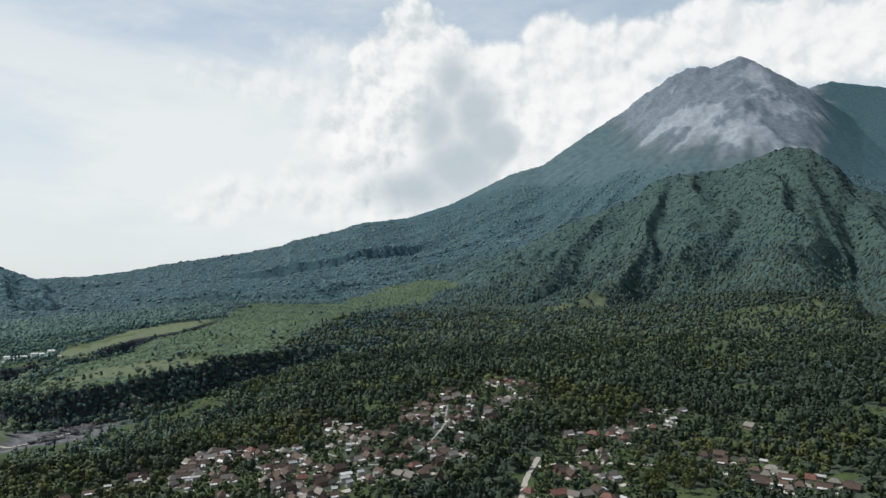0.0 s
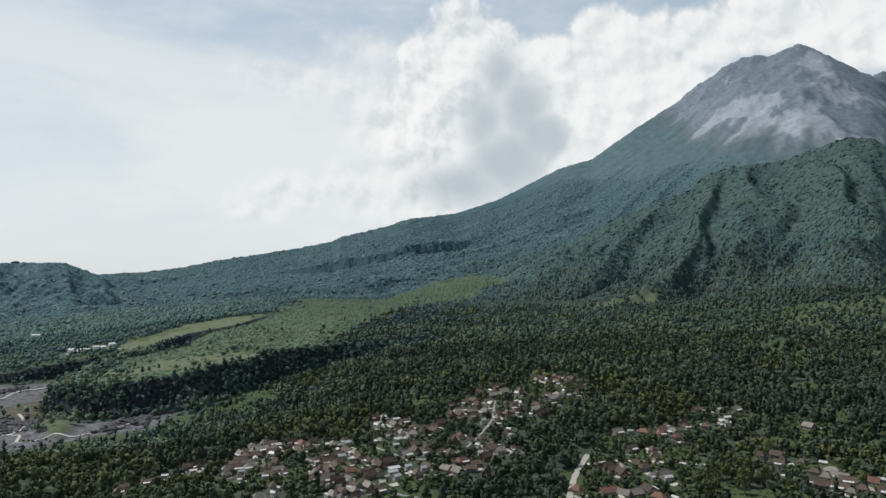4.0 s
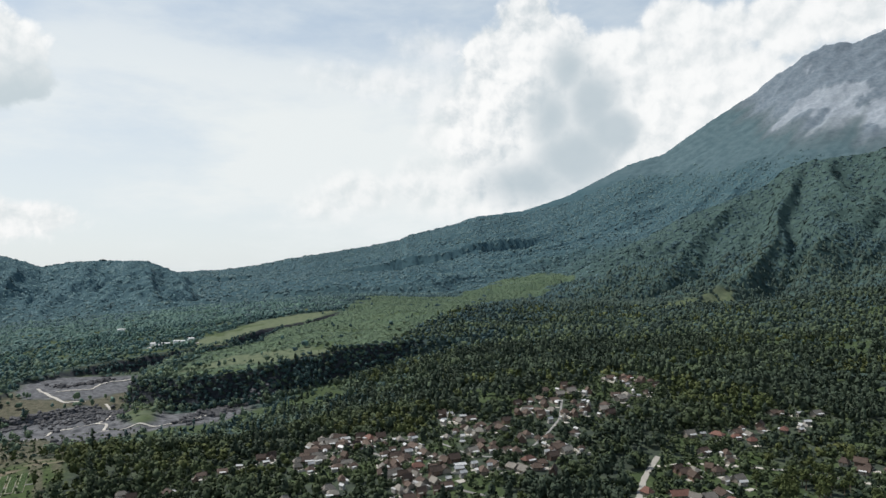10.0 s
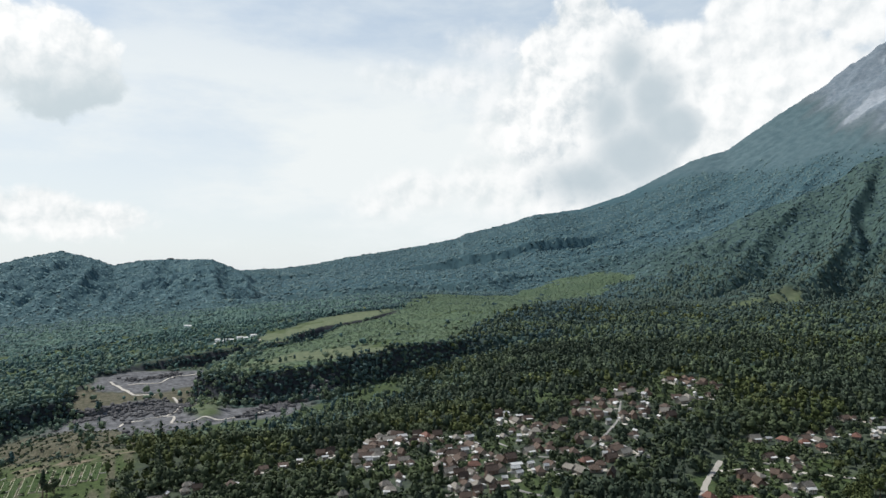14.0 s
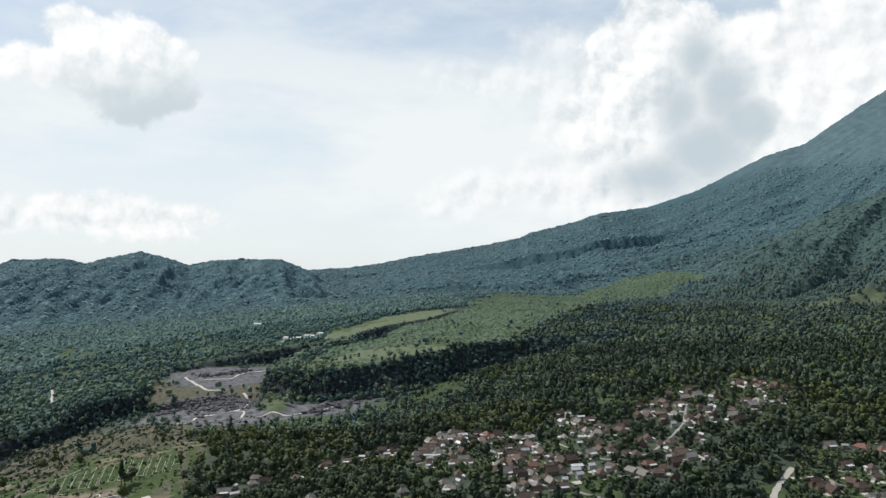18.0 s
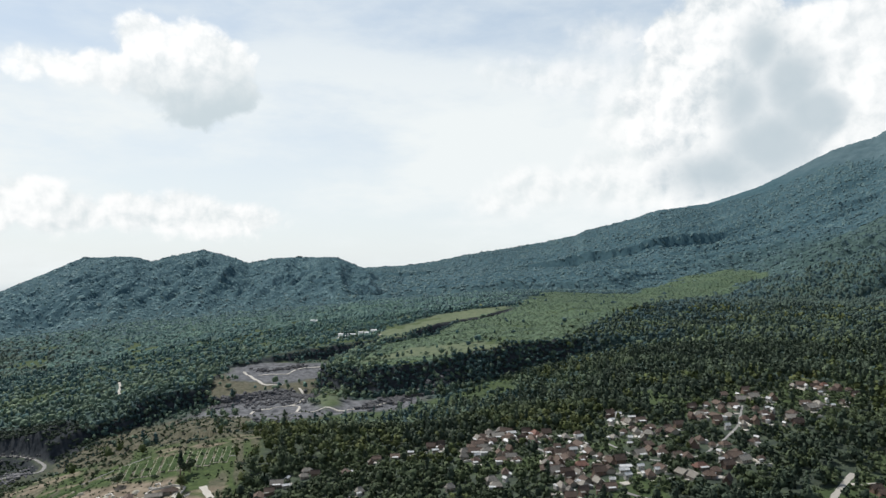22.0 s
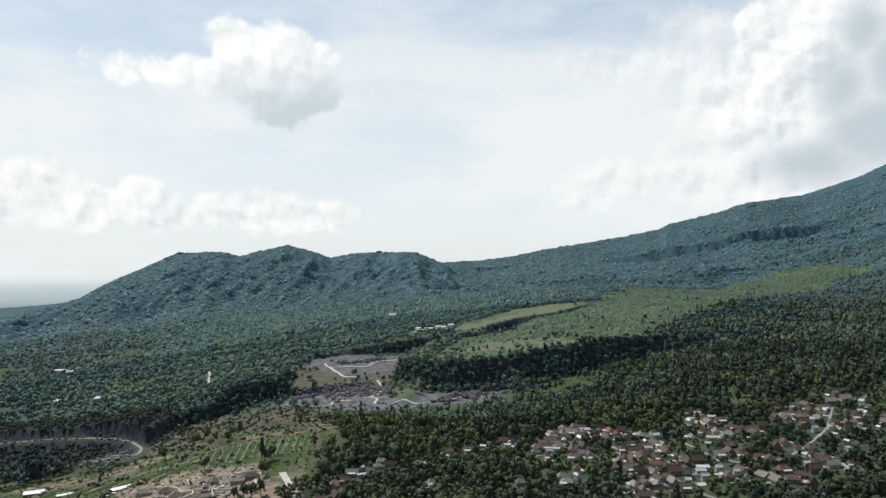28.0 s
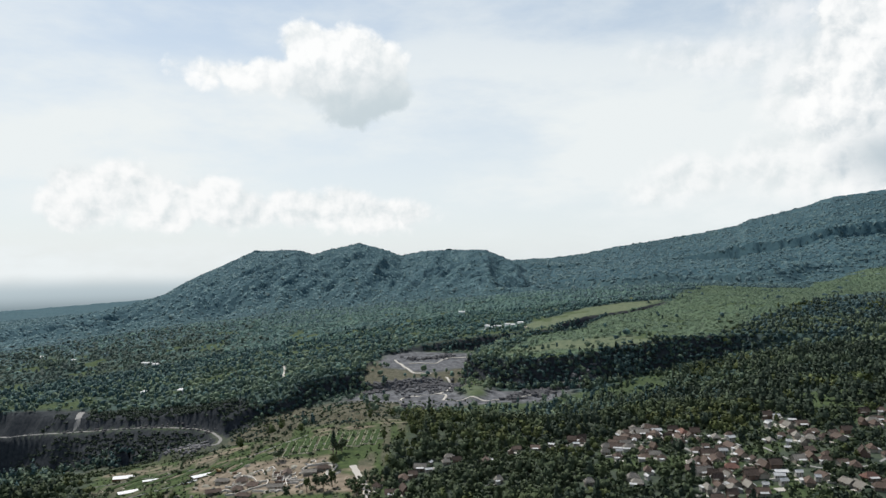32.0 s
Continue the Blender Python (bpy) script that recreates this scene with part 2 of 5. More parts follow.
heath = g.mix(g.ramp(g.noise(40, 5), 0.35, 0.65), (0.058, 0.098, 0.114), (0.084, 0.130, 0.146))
forest = g.mix(g.attribute("heath"), g.mix(g.attribute("far"), forest, upland_haze), heath)
floor_soil = g.mix(g.ramp(g.noise(9, 4), 0.4, 0.65), (0.036, 0.048, 0.038), (0.062, 0.080, 0.054))
scrub = g.mix(g.ramp(g.noise(7, 4), 0.32, 0.68), (0.050, 0.084, 0.054), (0.088, 0.130, 0.076))
scrub = g.mix(g.ramp(g.noise(60, 3), 0.42, 0.62, 0, 0.7), scrub, (0.084, 0.120, 0.072))
hay = g.mix(g.ramp(g.noise(12, 5, 0.65), 0.35, 0.65), (0.072, 0.096, 0.058), (0.118, 0.138, 0.084))
grass = g.mix(g.ramp(g.noise(5, 4), 0.35, 0.65), (0.034, 0.054, 0.022), (0.066, 0.094, 0.036))
dry = g.mix(g.ramp(g.noise(6, 5), 0.38, 0.62), (0.064, 0.065, 0.046), (0.124, 0.113, 0.084))
sand = g.mix(g.ramp(g.noise(8, 6, 0.65), 0.36, 0.64), (0.050, 0.054, 0.060), (0.142, 0.146, 0.156))
soil = g.mix(g.ramp(g.noise(7, 5), 0.35, 0.65), (0.12, 0.10, 0.075), (0.23, 0.195, 0.15))
# rock and ash tinted blue, with the haze before the summit painted in
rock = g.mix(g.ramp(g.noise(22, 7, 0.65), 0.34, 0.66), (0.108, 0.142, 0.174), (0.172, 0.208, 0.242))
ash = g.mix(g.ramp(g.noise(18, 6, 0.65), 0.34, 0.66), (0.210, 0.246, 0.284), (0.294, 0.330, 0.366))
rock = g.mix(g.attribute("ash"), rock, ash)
# kept near black: the river wall's shade is put into its colour
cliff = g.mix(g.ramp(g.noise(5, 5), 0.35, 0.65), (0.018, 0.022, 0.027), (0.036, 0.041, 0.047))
tint = g.mix(g.attribute("canopy"), floor_soil, forest)
tuft = g.ramp(g.noise(1.9, 4, 0.7), 0.47, 0.62, 0, 0.7)
grass = g.mix(tuft, grass, (0.030, 0.046, 0.020))
dry = g.mix(tuft, dry, (0.040, 0.048, 0.030))
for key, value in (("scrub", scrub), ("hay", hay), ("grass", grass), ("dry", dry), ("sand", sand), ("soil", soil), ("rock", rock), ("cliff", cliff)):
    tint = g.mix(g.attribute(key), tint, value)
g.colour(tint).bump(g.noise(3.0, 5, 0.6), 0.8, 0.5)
GROUND = g.m


def roofing(name, low, high, rib, metal=0.0, rough=0.75):
    """Roof covering with courses, weathering and a shade of its own for every house."""
    mat = Mat(name, rough, metal)
    base = mat.mix(mat.chance(), low, high)
    base = mat.mix(mat.ramp(mat.noise(1.6, 5), 0.35, 0.7, 0, 0.6), base, tuple(v * 0.55 for v in low))
    mat.colour(mat.mix(mat.ramp(mat.noise(0.35, 3), 0.4, 0.75, 0, 0.5), base, high))
    wave_node = mat.n.new("ShaderNodeTexWave")
    mat.l.new(mat.place, wave_node.inputs["Vector"])
    wave_node.inputs["Scale"].default_value, wave_node.inputs["Distortion"].default_value = rib, 0.4
    mat.bump(wave_node.outputs[1], 0.05, 0.7)
    return mat.m


def plaster(name, low, high, rough=0.85):
    mat = Mat(name, rough)
    base = mat.mix(mat.chance(), low, high)
    mat.colour(mat.mix(mat.ramp(mat.noise(0.9, 5), 0.45, 0.75, 0, 0.5), base, tuple(v * 0.6 for v in low))).bump(mat.noise(0.15), 0.01, 0.4)
    return mat.m


ROOFS = {"b": roofing("clay_tile_brown", (0.044, 0.031, 0.026), (0.122, 0.088, 0.069), 3.0), "g": roofing("weathered_tile_grey", (0.11, 0.103, 0.092), (0.27, 0.255, 0.225), 3.0),
         "r": roofing("clay_tile_red", (0.105, 0.058, 0.046), (0.19, 0.096, 0.074), 3.0), "w": roofing("white_metal_sheet", (0.32, 0.33, 0.335), (0.56, 0.57, 0.57), 5.0, 0.0, 0.45)}
WALL = plaster("painted_plaster", (0.17, 0.15, 0.125), (0.38, 0.35, 0.30))
BRICK = plaster("raw_brick", (0.12, 0.085, 0.068), (0.20, 0.140, 0.112))
PALE_WALL = plaster("pale_masonry", (0.46, 0.43, 0.39), (0.60, 0.57, 0.52))
CONCRETE = plaster("concrete", (0.30, 0.29, 0.27), (0.46, 0.45, 0.42))
WOOD = plaster("brown_wood", (0.10, 0.06, 0.035), (0.18, 0.11, 0.07), 0.6)
PAVING = plaster("pale_paving", (0.31, 0.30, 0.27), (0.44, 0.42, 0.38))
TRACK = plaster("grey_track", (0.15, 0.148, 0.142), (0.23, 0.228, 0.22))
SHEET = plaster("white_plastic", (0.60, 0.62, 0.62), (0.74, 0.75, 0.75), 0.4)
CROP = foliage("crop_leaf", (0.030, 0.058, 0.018), (0.058, 0.096, 0.030))
PLOT_SOIL = plaster("pale_plot_soil", (0.26, 0.25, 0.19), (0.36, 0.35, 0.28))
EARTH = plaster("tilled_earth", (0.22, 0.21, 0.165), (0.31, 0.30, 0.25))
BOULDER = plaster("basalt", (0.045, 0.047, 0.052), (0.150, 0.150, 0.158))
YELLOW = plaster("machine_paint", (0.15, 0.095, 0.03), (0.20, 0.125, 0.045), 0.45)
RUBBER = plaster("black_rubber", (0.02, 0.02, 0.02), (0.04, 0.04, 0.04))
glass = Mat("window_glass", 0.08)
glass.colour((0.03, 0.04, 0.045))
glass.b.inputs["Specular IOR Level"].default_value = 0.6
GLASS = glass.m

# ---- the lie of the land ----
def lattice(ix, iy, seed):
    h = (ix.astype(np.int64) * 374761393 + iy.astype(np.int64) * 668265263 + seed * 974634777) & 0xFFFFFFFF
    h = ((h ^ (h >> 13)) * 1274126177) & 0xFFFFFFFF
    return ((h ^ (h >> 16)) & 0xFFFFFF) / float(0xFFFFFF)


def wave(x, y, seed=0):
    """Smooth noise, -1 to 1, with cells one unit wide."""
    ix, iy = np.floor(x), np.floor(y)
    fx, fy = x - ix, y - iy
    fx, fy = fx * fx * (3 - 2 * fx), fy * fy * (3 - 2 * fy)
    a, b = lattice(ix, iy, seed), lattice(ix + 1, iy, seed)
    c, d = lattice(ix, iy + 1, seed), lattice(ix + 1, iy + 1, seed)
    return (a + (b - a) * fx + (c - a + (a - b - c + d) * fx) * fy) * 2 - 1


def rough(x, y, octaves=4, seed=0):
    total, size, reach = 0.0, 1.0, 0.0
    for i in range(octaves):
        total, reach = total + wave(x / size, y / size, seed + i) * size, reach + size
        size *= 0.5
    return total / reach


def crowns(x, y, seed=0):
    """Domes packed side by side, 0 between them to 1 on top, one to a unit cell."""
    ix, iy = np.floor(x), np.floor(y)
    best = np.full(np.shape(x), 9.0)
    for dx in (-1, 0, 1):
        for dy in (-1, 0, 1):
            px, py = ix + dx + lattice(ix + dx, iy + dy, seed), iy + dy + lattice(ix + dx, iy + dy, seed + 7)
            best = np.minimum(best, (x - px) ** 2 + (y - py) ** 2)
    return np.clip(1 - best * 1.6, 0, 1)


def ease(v, lo, hi):
    u = np.clip((v - lo) / (hi - lo), 0, 1)
    return u * u * (3 - 2 * u)


def along(x, y, line):
    """Distance from a line of (x, y, ...) the side of it (1 is left of its way) and its further numbers at the nearest point."""
    best, side, values = np.full(np.shape(x), 1e9), np.zeros(np.shape(x)), [np.zeros(np.shape(x)) for _ in line[0][2:]]
    for p, q in zip(line, line[1:]):
        dx, dy = q[0] - p[0], q[1] - p[1]
        u = np.clip(((x - p[0]) * dx + (y - p[1]) * dy) / (dx * dx + dy * dy), 0, 1)
        gap = np.hypot(x - p[0] - u * dx, y - p[1] - u * dy)
        near = gap < best
        best = np.where(near, gap, best)
        side = np.where(near, np.sign(dx * (y - p[1]) - dy * (x - p[0])), side)
        for i in range(len(values)):
            values[i] = np.where(near, p[2 + i] + (q[2 + i] - p[2 + i]) * u, values[i])
    return (best, side, *values)


def inside(x, y, outline, soft=0.0, ragged=0.0, seed=5):
    """1 within an outline of (x, y), 0 outside, with a soft and ragged rim in metres."""
    odd = np.zeros(np.shape(x), bool)
    gap = np.full(np.shape(x), 1e9)
    if ragged:
        x, y = x + ragged * rough(x / 40, y / 40, 3, seed), y + ragged * rough(x / 40, y / 40, 3, seed + 9)
    for p, q in zip(outline, outline[1:] + outline[:1]):
        cross = ((p[1] > y) != (q[1] > y)) & (x < (q[0] - p[0]) * (y - p[1]) / ((q[1] - p[1]) or 1e-9) + p[0])
        odd ^= cross
        dx, dy = q[0] - p[0], q[1] - p[1]
        u = np.clip(((x - p[0]) * dx + (y - p[1]) * dy) / (dx * dx + dy * dy), 0, 1)
        gap = np.minimum(gap, np.hypot(x - p[0] - u * dx, y - p[1] - u * dy))
    signed = np.where(odd, gap, -gap)
    return ease(signed, -soft - 0.01, soft + 0.01)


PEAK = (3100.0, 3500.0)
# crest lines by heading: heading, distance, height
FLANK = [(-20, 3800, 90), (-13, 3800, 108), (-10.5, 3850, 116), (-4.7, 3900, 183), (-0.6, 4000, 235), (3.7, 4050, 287), (4.4, 4050, 318), (8.2, 4100, 387), (10.1, 4100, 432),
         (13.8, 4150, 464), (17.5, 4200, 558), (22.2, 4250, 738), (24.9, 4300, 804), (27.2, 4350, 924), (31.3, 4400, 1132), (34.8, 4450, 1322), (36.3, 4500, 1412),
         (38.1, 4500, 1397), (40.2, 4550, 1455), (41.5, 4550, 1400), (42.9, 4550, 1308), (44.7, 4600, 1227), (48, 4650, 1000), (60, 4700, 300)]
SADDLE = [(43, 4750, 1050), (44.7, 4800, 1282), (46.2, 4850, 1312), (47.6, 4850, 1279), (49.5, 4850, 1237), (56, 4850, 1100)]
SPUR = [(13, 2700, 40), (17.5, 2800, 95), (22.1, 2850, 210), (26.7, 2900, 327), (32.3, 2950, 446), (33.4, 3000, 506), (35.5, 3000, 537), (39.2, 3050, 556), (41.2, 3050, 595),
        (43.1, 3050, 628), (44.6, 3050, 615), (46.4, 3050, 541), (47.4, 3050, 462), (49.4, 3050, 412), (56, 3050, 350)]
HILL = [(-52, 3300, -160), (-47.6, 3300, -132), (-43.6, 3300, -80), (-41.4, 3300, -46), (-39.2, 3350, 25), (-36.9, 3350, 88), (-34.5, 3400, 154), (-31.2, 3400, 159), (-29.9, 3400, 140),
        (-28.1, 3450, 168), (-26.2, 3450, 188), (-24.8, 3450, 168), (-22.8, 3450, 126), (-20.7, 3450, 153), (-18.3, 3450, 159), (-15.8, 3400, 158), (-13.9, 3400, 112), (-12.6, 3400, 60), (-9, 3400, 0)]
# river beds: x, y, floor, half width, rise of the near bank and how it steepens
RIVER = [(-1700, 860, -290, 60, 0.15, 0.0016), (-1057, 690, -215, 45, 0.15, 0.0016), (-800, 668, -165, 34, 0.15, 0.0016), (-660, 662, -135, 26, 0.15, 0.0016), (-585, 668, -118, 24, 0.15, 0.0014),
         (-548, 735, -109, 26, 0.15, 0.0008), (-530, 785, -98, 18, 0.15, 0.0002), (-490, 840, -87, 20, 0.15, 0.0001), (-430, 890, -75, 36, 0.15, 0.0001), (-335, 915, -67, 78, 0.13, 0.0002),
         (-200, 892, -59, 42, 0.06, 0.0007), (-110, 925, -53, 28, 0.08, 0.0005), (-30, 1010, -42, 16, 0.10, 0.0005), (60, 1065, -26, 10, 0.10, 0.0005), (160, 1120, -5, 6, 0.10, 0.0005)]
# a ledge along the far bank that carries a track: x, y, height
LEDGE = [(-964, 726, -140), (-867, 737, -128), (-779, 743, -118), (-742, 756, -115), (-703, 767, -112), (-657, 770, -109), (-611, 771, -107), (-581, 762, -107), (-550, 741, -108), (-540, 720, -109), (-568, 707, -111), (-585, 682, -113)]
BRANCH = [(-385, 1045, -58, 26), (-465, 1120, -55, 62), (-390, 1200, -52, 46), (-310, 1260, -50, 22), (-243, 1265, -39, 14), (-206, 1305, -39, 17), (-197, 1411, -37, 17), (-176, 1512, -29, 14), (-131, 1542, -17, 11), (-85, 1576, -3, 8), (-39, 1677, 13, 6)]


def crest(heading, line):
    keys = np.array(line, float)
    return np.interp(heading, keys[:, 0], keys[:, 1]), np.interp(heading, keys[:, 0], keys[:, 2])


def plain(x, y):
    """The gently tilted land on which all stands."""
    d = np.hypot(x, y) + 1e-6
    k = np.minimum(1.0, 1900.0 / d)
    u, v = np.clip(x * k, -1900, 700) / 1000, np.clip(y * k, -300, 1900) / 1000
    z = -4.3 + 110 * u - 15.5 * v - 27 * u * u - 37.7 * u * v + 12.1 * v * v
    z = z + 18 * np.exp(-((x - 190) ** 2 + (y - 590) ** 2) / 150 ** 2) + 8 * np.exp(-((x - 20) ** 2 + (y - 430) ** 2) / 120 ** 2)
    z = z + 15 * np.exp(-((x + 268) ** 2 + (y - 540) ** 2) / 115 ** 2)
    z = z - 11 * np.exp(-((x - 240) ** 2 + (y - 370) ** 2) / 150 ** 2)
    z = z + 13 * np.exp(-((x + 40) ** 2 + (y - 1140) ** 2) / 210 ** 2) + 20 * np.exp(-((x - 40) / 420) ** 2) * ease(y, 1250, 1700) * (1 - ease(y, 2600, 3200))
    z = z - 20 * np.exp(-((x + 690) ** 2 + (y - 780) ** 2) / 150 ** 2) - 28 * np.exp(-((x + 1150) ** 2 + (y - 1350) ** 2) / 380 ** 2)
    z = z + 54 * np.exp(-((x - 1090) ** 2 + (y - 1140) ** 2) / 330 ** 2) * ease(-np.degrees(np.arctan2(x, y)), -48.6, -46.8)
    return np.maximum(z, -215) - 40 * ease(d, 2200, 4900) * ease(-x, -200, 1500)


def land(x, y, fine=True):
    """Height of the bare ground."""
    x, y = np.asarray(x, float), np.asarray(y, float)
    d, heading = np.hypot(x, y) + 1e-6, np.degrees(np.arctan2(x, y))
    base = plain(x, y)
    z = base
    r, around = np.hypot(x - PEAK[0], y - PEAK[1]), np.arctan2(y - PEAK[1], x - PEAK[0])
    bend = 0.55 * wave(x / 620, y / 620, 3) + 0.2 * wave(x / 210, y / 210, 33)
    side_runs = 1 - 2.2 * ease(r, 500, 1700) * np.abs(rough(around * 27 + 2.2 * bend, r / 520, 2, 22))
    gully = 0.62 * (1 - 2.3 * (0.35 + 0.65 * ease(r, 500, 1700)) * np.abs(rough(around * 12 + 1.3 * bend, r / 1700, 2, 21))) + 0.28 * side_runs + 0.12 * (1 - 2 * np.abs(rough(x / 85, y / 85, 3, 23)))
    folds = 1.05 - 1.3 * np.abs(rough((x * 0.95 + y * 0.3 + 30 * wave(x / 200, y / 200, 46)) / 150, (y * 0.95 - x * 0.3) / 420, 3, 47)) - 0.6 * np.abs(rough(x / 55, y / 150, 3, 48))
    ridges = ((FLANK, 1900, 2.0, gully, 68), (SADDLE, 3600, 1.2, gully, 60), (SPUR, 1800, 1.25, gully, 115), (HILL, 2500, 0.85, folds, 70))
    calm = (1 - 0.85 * inside(x, y, SCRUB, 220)) * (0.2 + 0.8 * ease(r, 1000, 2000))
    for line, foot, power, relief, depth in ridges:
        far, top = crest(heading, line)
        run = np.clip((d - foot) / (far - foot), 0, 1)
        rise = run ** power
        edge = ease(heading, line[0][0] - 7, line[0][0]) * ease(-heading, -line[-1][0] - 7, -line[-1][0])
        ridge = base + (top - base) * rise * edge - 30 * (1 - edge) + edge * depth * calm * (relief - 0.75) * (4 * run * (1 - run)) ** 0.75
        ridge = ridge - np.maximum(d - far, 0) * 0.8
        on = (d > foot) & (edge > 0)
        z = np.where(on, np.maximum(z, ridge), z)
    if fine:
        z = z + 2.2 * rough(x / 70, y / 70, 4, 2) * ease(d, 250, 500) + 7 * rough(x / 260, y / 260, 3, 8) * ease(d, 900, 1600)
    ragged = 14 * rough(x / 45, y / 45, 3, 14)
    gap, side, floor, half, lean, curve = along(x, y, RIVER)
    out = np.maximum(gap + ragged - half, 0)
    near = lean * out + curve * np.maximum(out - 100, 0) ** 2 + 3.6 * np.abs(np.sin(out / 10 + 2 * rough(x / 60, y / 60, 2, 44))) * ease(out, 10, 30) * ease(-x, 210, 260) * ease(x, -540, -490)
    near = near + 0.5 * np.maximum(out - 120, 0) * ease(x, 45, 125)
    low_rim = ease(x, -615, -575) * ease(-x, 500, 530)
    wall = out * 1.5 + (np.minimum(out * 1.5, 12 + 0.16 * out) - out * 1.5) * low_rim
    z = np.minimum(z, floor + np.where(side > 0, wall, near) + 1.5 * rough(x / 18, y / 18, 3, 4))
    gap, _, floor, half = along(x, y, BRANCH)
    out = np.maximum(gap + ragged * 0.5 - half, 0)
    z = np.minimum(z, floor + out * np.where(y > 1300, 2.4, 1.5) + 1.2 * rough(x / 18, y / 18, 3, 4))
    level = -66 + (d - 1000) * 0.06 + 1.4 * rough(x / 16, y / 16, 3, 11) + 8 * np.exp(-((x + 425) ** 2 + ((y - 1152) * 2) ** 2) / 26 ** 2)
    z = z + np.minimum(level - z, 0) * inside(x, y, BASIN, 7, 24)
    z = z + 8 * inside(x, y, TONGUE, 16, 8)
    yard = inside(x, y, [(-660, 755), (-611, 766), (-581, 757), (-548, 736), (-538, 715), (-568, 696), (-600, 684), (-650, 700)], 6)
    z = z + np.minimum(-113 - z, 0) * yard
    gap, below, level = along(x, y, LEDGE)
    z = np.where((below < 0) & (gap < 70) & (x < -590), np.minimum(z, level - 0.45 * gap), z)
    held = 1 - ease(gap, 5, 14)
    return z + (level - z) * held


# ---- covers of the land ----
SCRUB = [(-285, 1310), (-224, 1439), (-54, 1644), (74, 2346), (292, 2275), (565, 2716), (740, 2800), (850, 2640), (810, 2500), (700, 2400), (419, 1939), (260, 1620), (150, 1337), (53, 1089), (-23, 990), (-120, 987), (-160, 977), (-228, 998)]
BASIN = [(-419, 919), (-473, 971), (-489, 1074), (-506, 1165), (-462, 1204), (-405, 1195), (-325, 1212), (-297, 1142), (-304, 1047), (-292, 956)]
TONGUE = [(-303, 985), (-277, 992), (-250, 950), (-243, 870), (-258, 852), (-285, 905)]
MEADOW = [(-249, 1033), (-188, 1126), (-70, 1122), (-20, 1079), (-62, 1006), (-119, 1019)]
STRIP = [(-257, 1265), (-220, 1305), (-211, 1411), (-190, 1512), (-145, 1542), (-99, 1576), (-41, 1748), (-132, 1687), (-221, 1654), (-307, 1504), (-304, 1376)]
FARM = [(600, 1440), (641, 1590), (761, 1668), (841, 1700), (1000, 1735), (985, 1690), (860, 1640), (700, 1420)]
PASTURE = [(770, 985), (862, 1103), (984, 1132), (1084, 1122), (1166, 1095), (914, 852), (742, 742), (662, 776)]
BROWN = [(-540, 800), (-500, 850), (-440, 890), (-400, 860), (-330, 830), (-265, 830), (-240, 740), (-228, 640), (-222, 545), (-300, 530), (-350, 545), (-420, 590), (-490, 670), (-530, 730)]
PLOTS = [(-275, 462), (-292, 500), (-222, 520), (-207, 471), (-238, 454)]
SITE = [(-310, 393), (-325, 424), (-317, 440), (-296, 448), (-269, 453), (-237, 457), (-219, 429), (-196, 420), (-177, 390)]
PALE = [(-228, 446), (-216, 460), (-202, 469), (-189, 445), (-179, 410), (-175, 391), (-194, 419), (-213, 430)]
FIELDS = [(-430, 380), (-440, 470), (-385, 520), (-340, 575), (-215, 560), (-195, 470), (-165, 400), (-150, 330), (-250, 320)]
QUARRY = [(-440, 895), (-408, 968), (-368, 1008), (-300, 980), (-262, 925), (-150, 930), (-140, 890), (-160, 850), (-228, 840), (-268, 735), (-305, 758), (-350, 835), (-395, 865)]
UPPER = [(-455, 1040), (-489, 1090), (-506, 1165), (-462, 1204), (-405, 1200), (-325, 1212), (-300, 1150), (-330, 1080), (-380, 1040)]
LAWNS = [(238, 405, 10), (250, 411, 10), (307, 354, 10), (313, 332, 10), (318, 308, 10), (343, 403, 14), (338, 423, 10), (93, 582, 11), (132, 565, 12), (138, 530, 10), (196, 572, 12), (103, 502, 10)]
BEDS = [(-400, 392), (-413, 456), (-342, 473), (-305, 450), (-281, 379)]


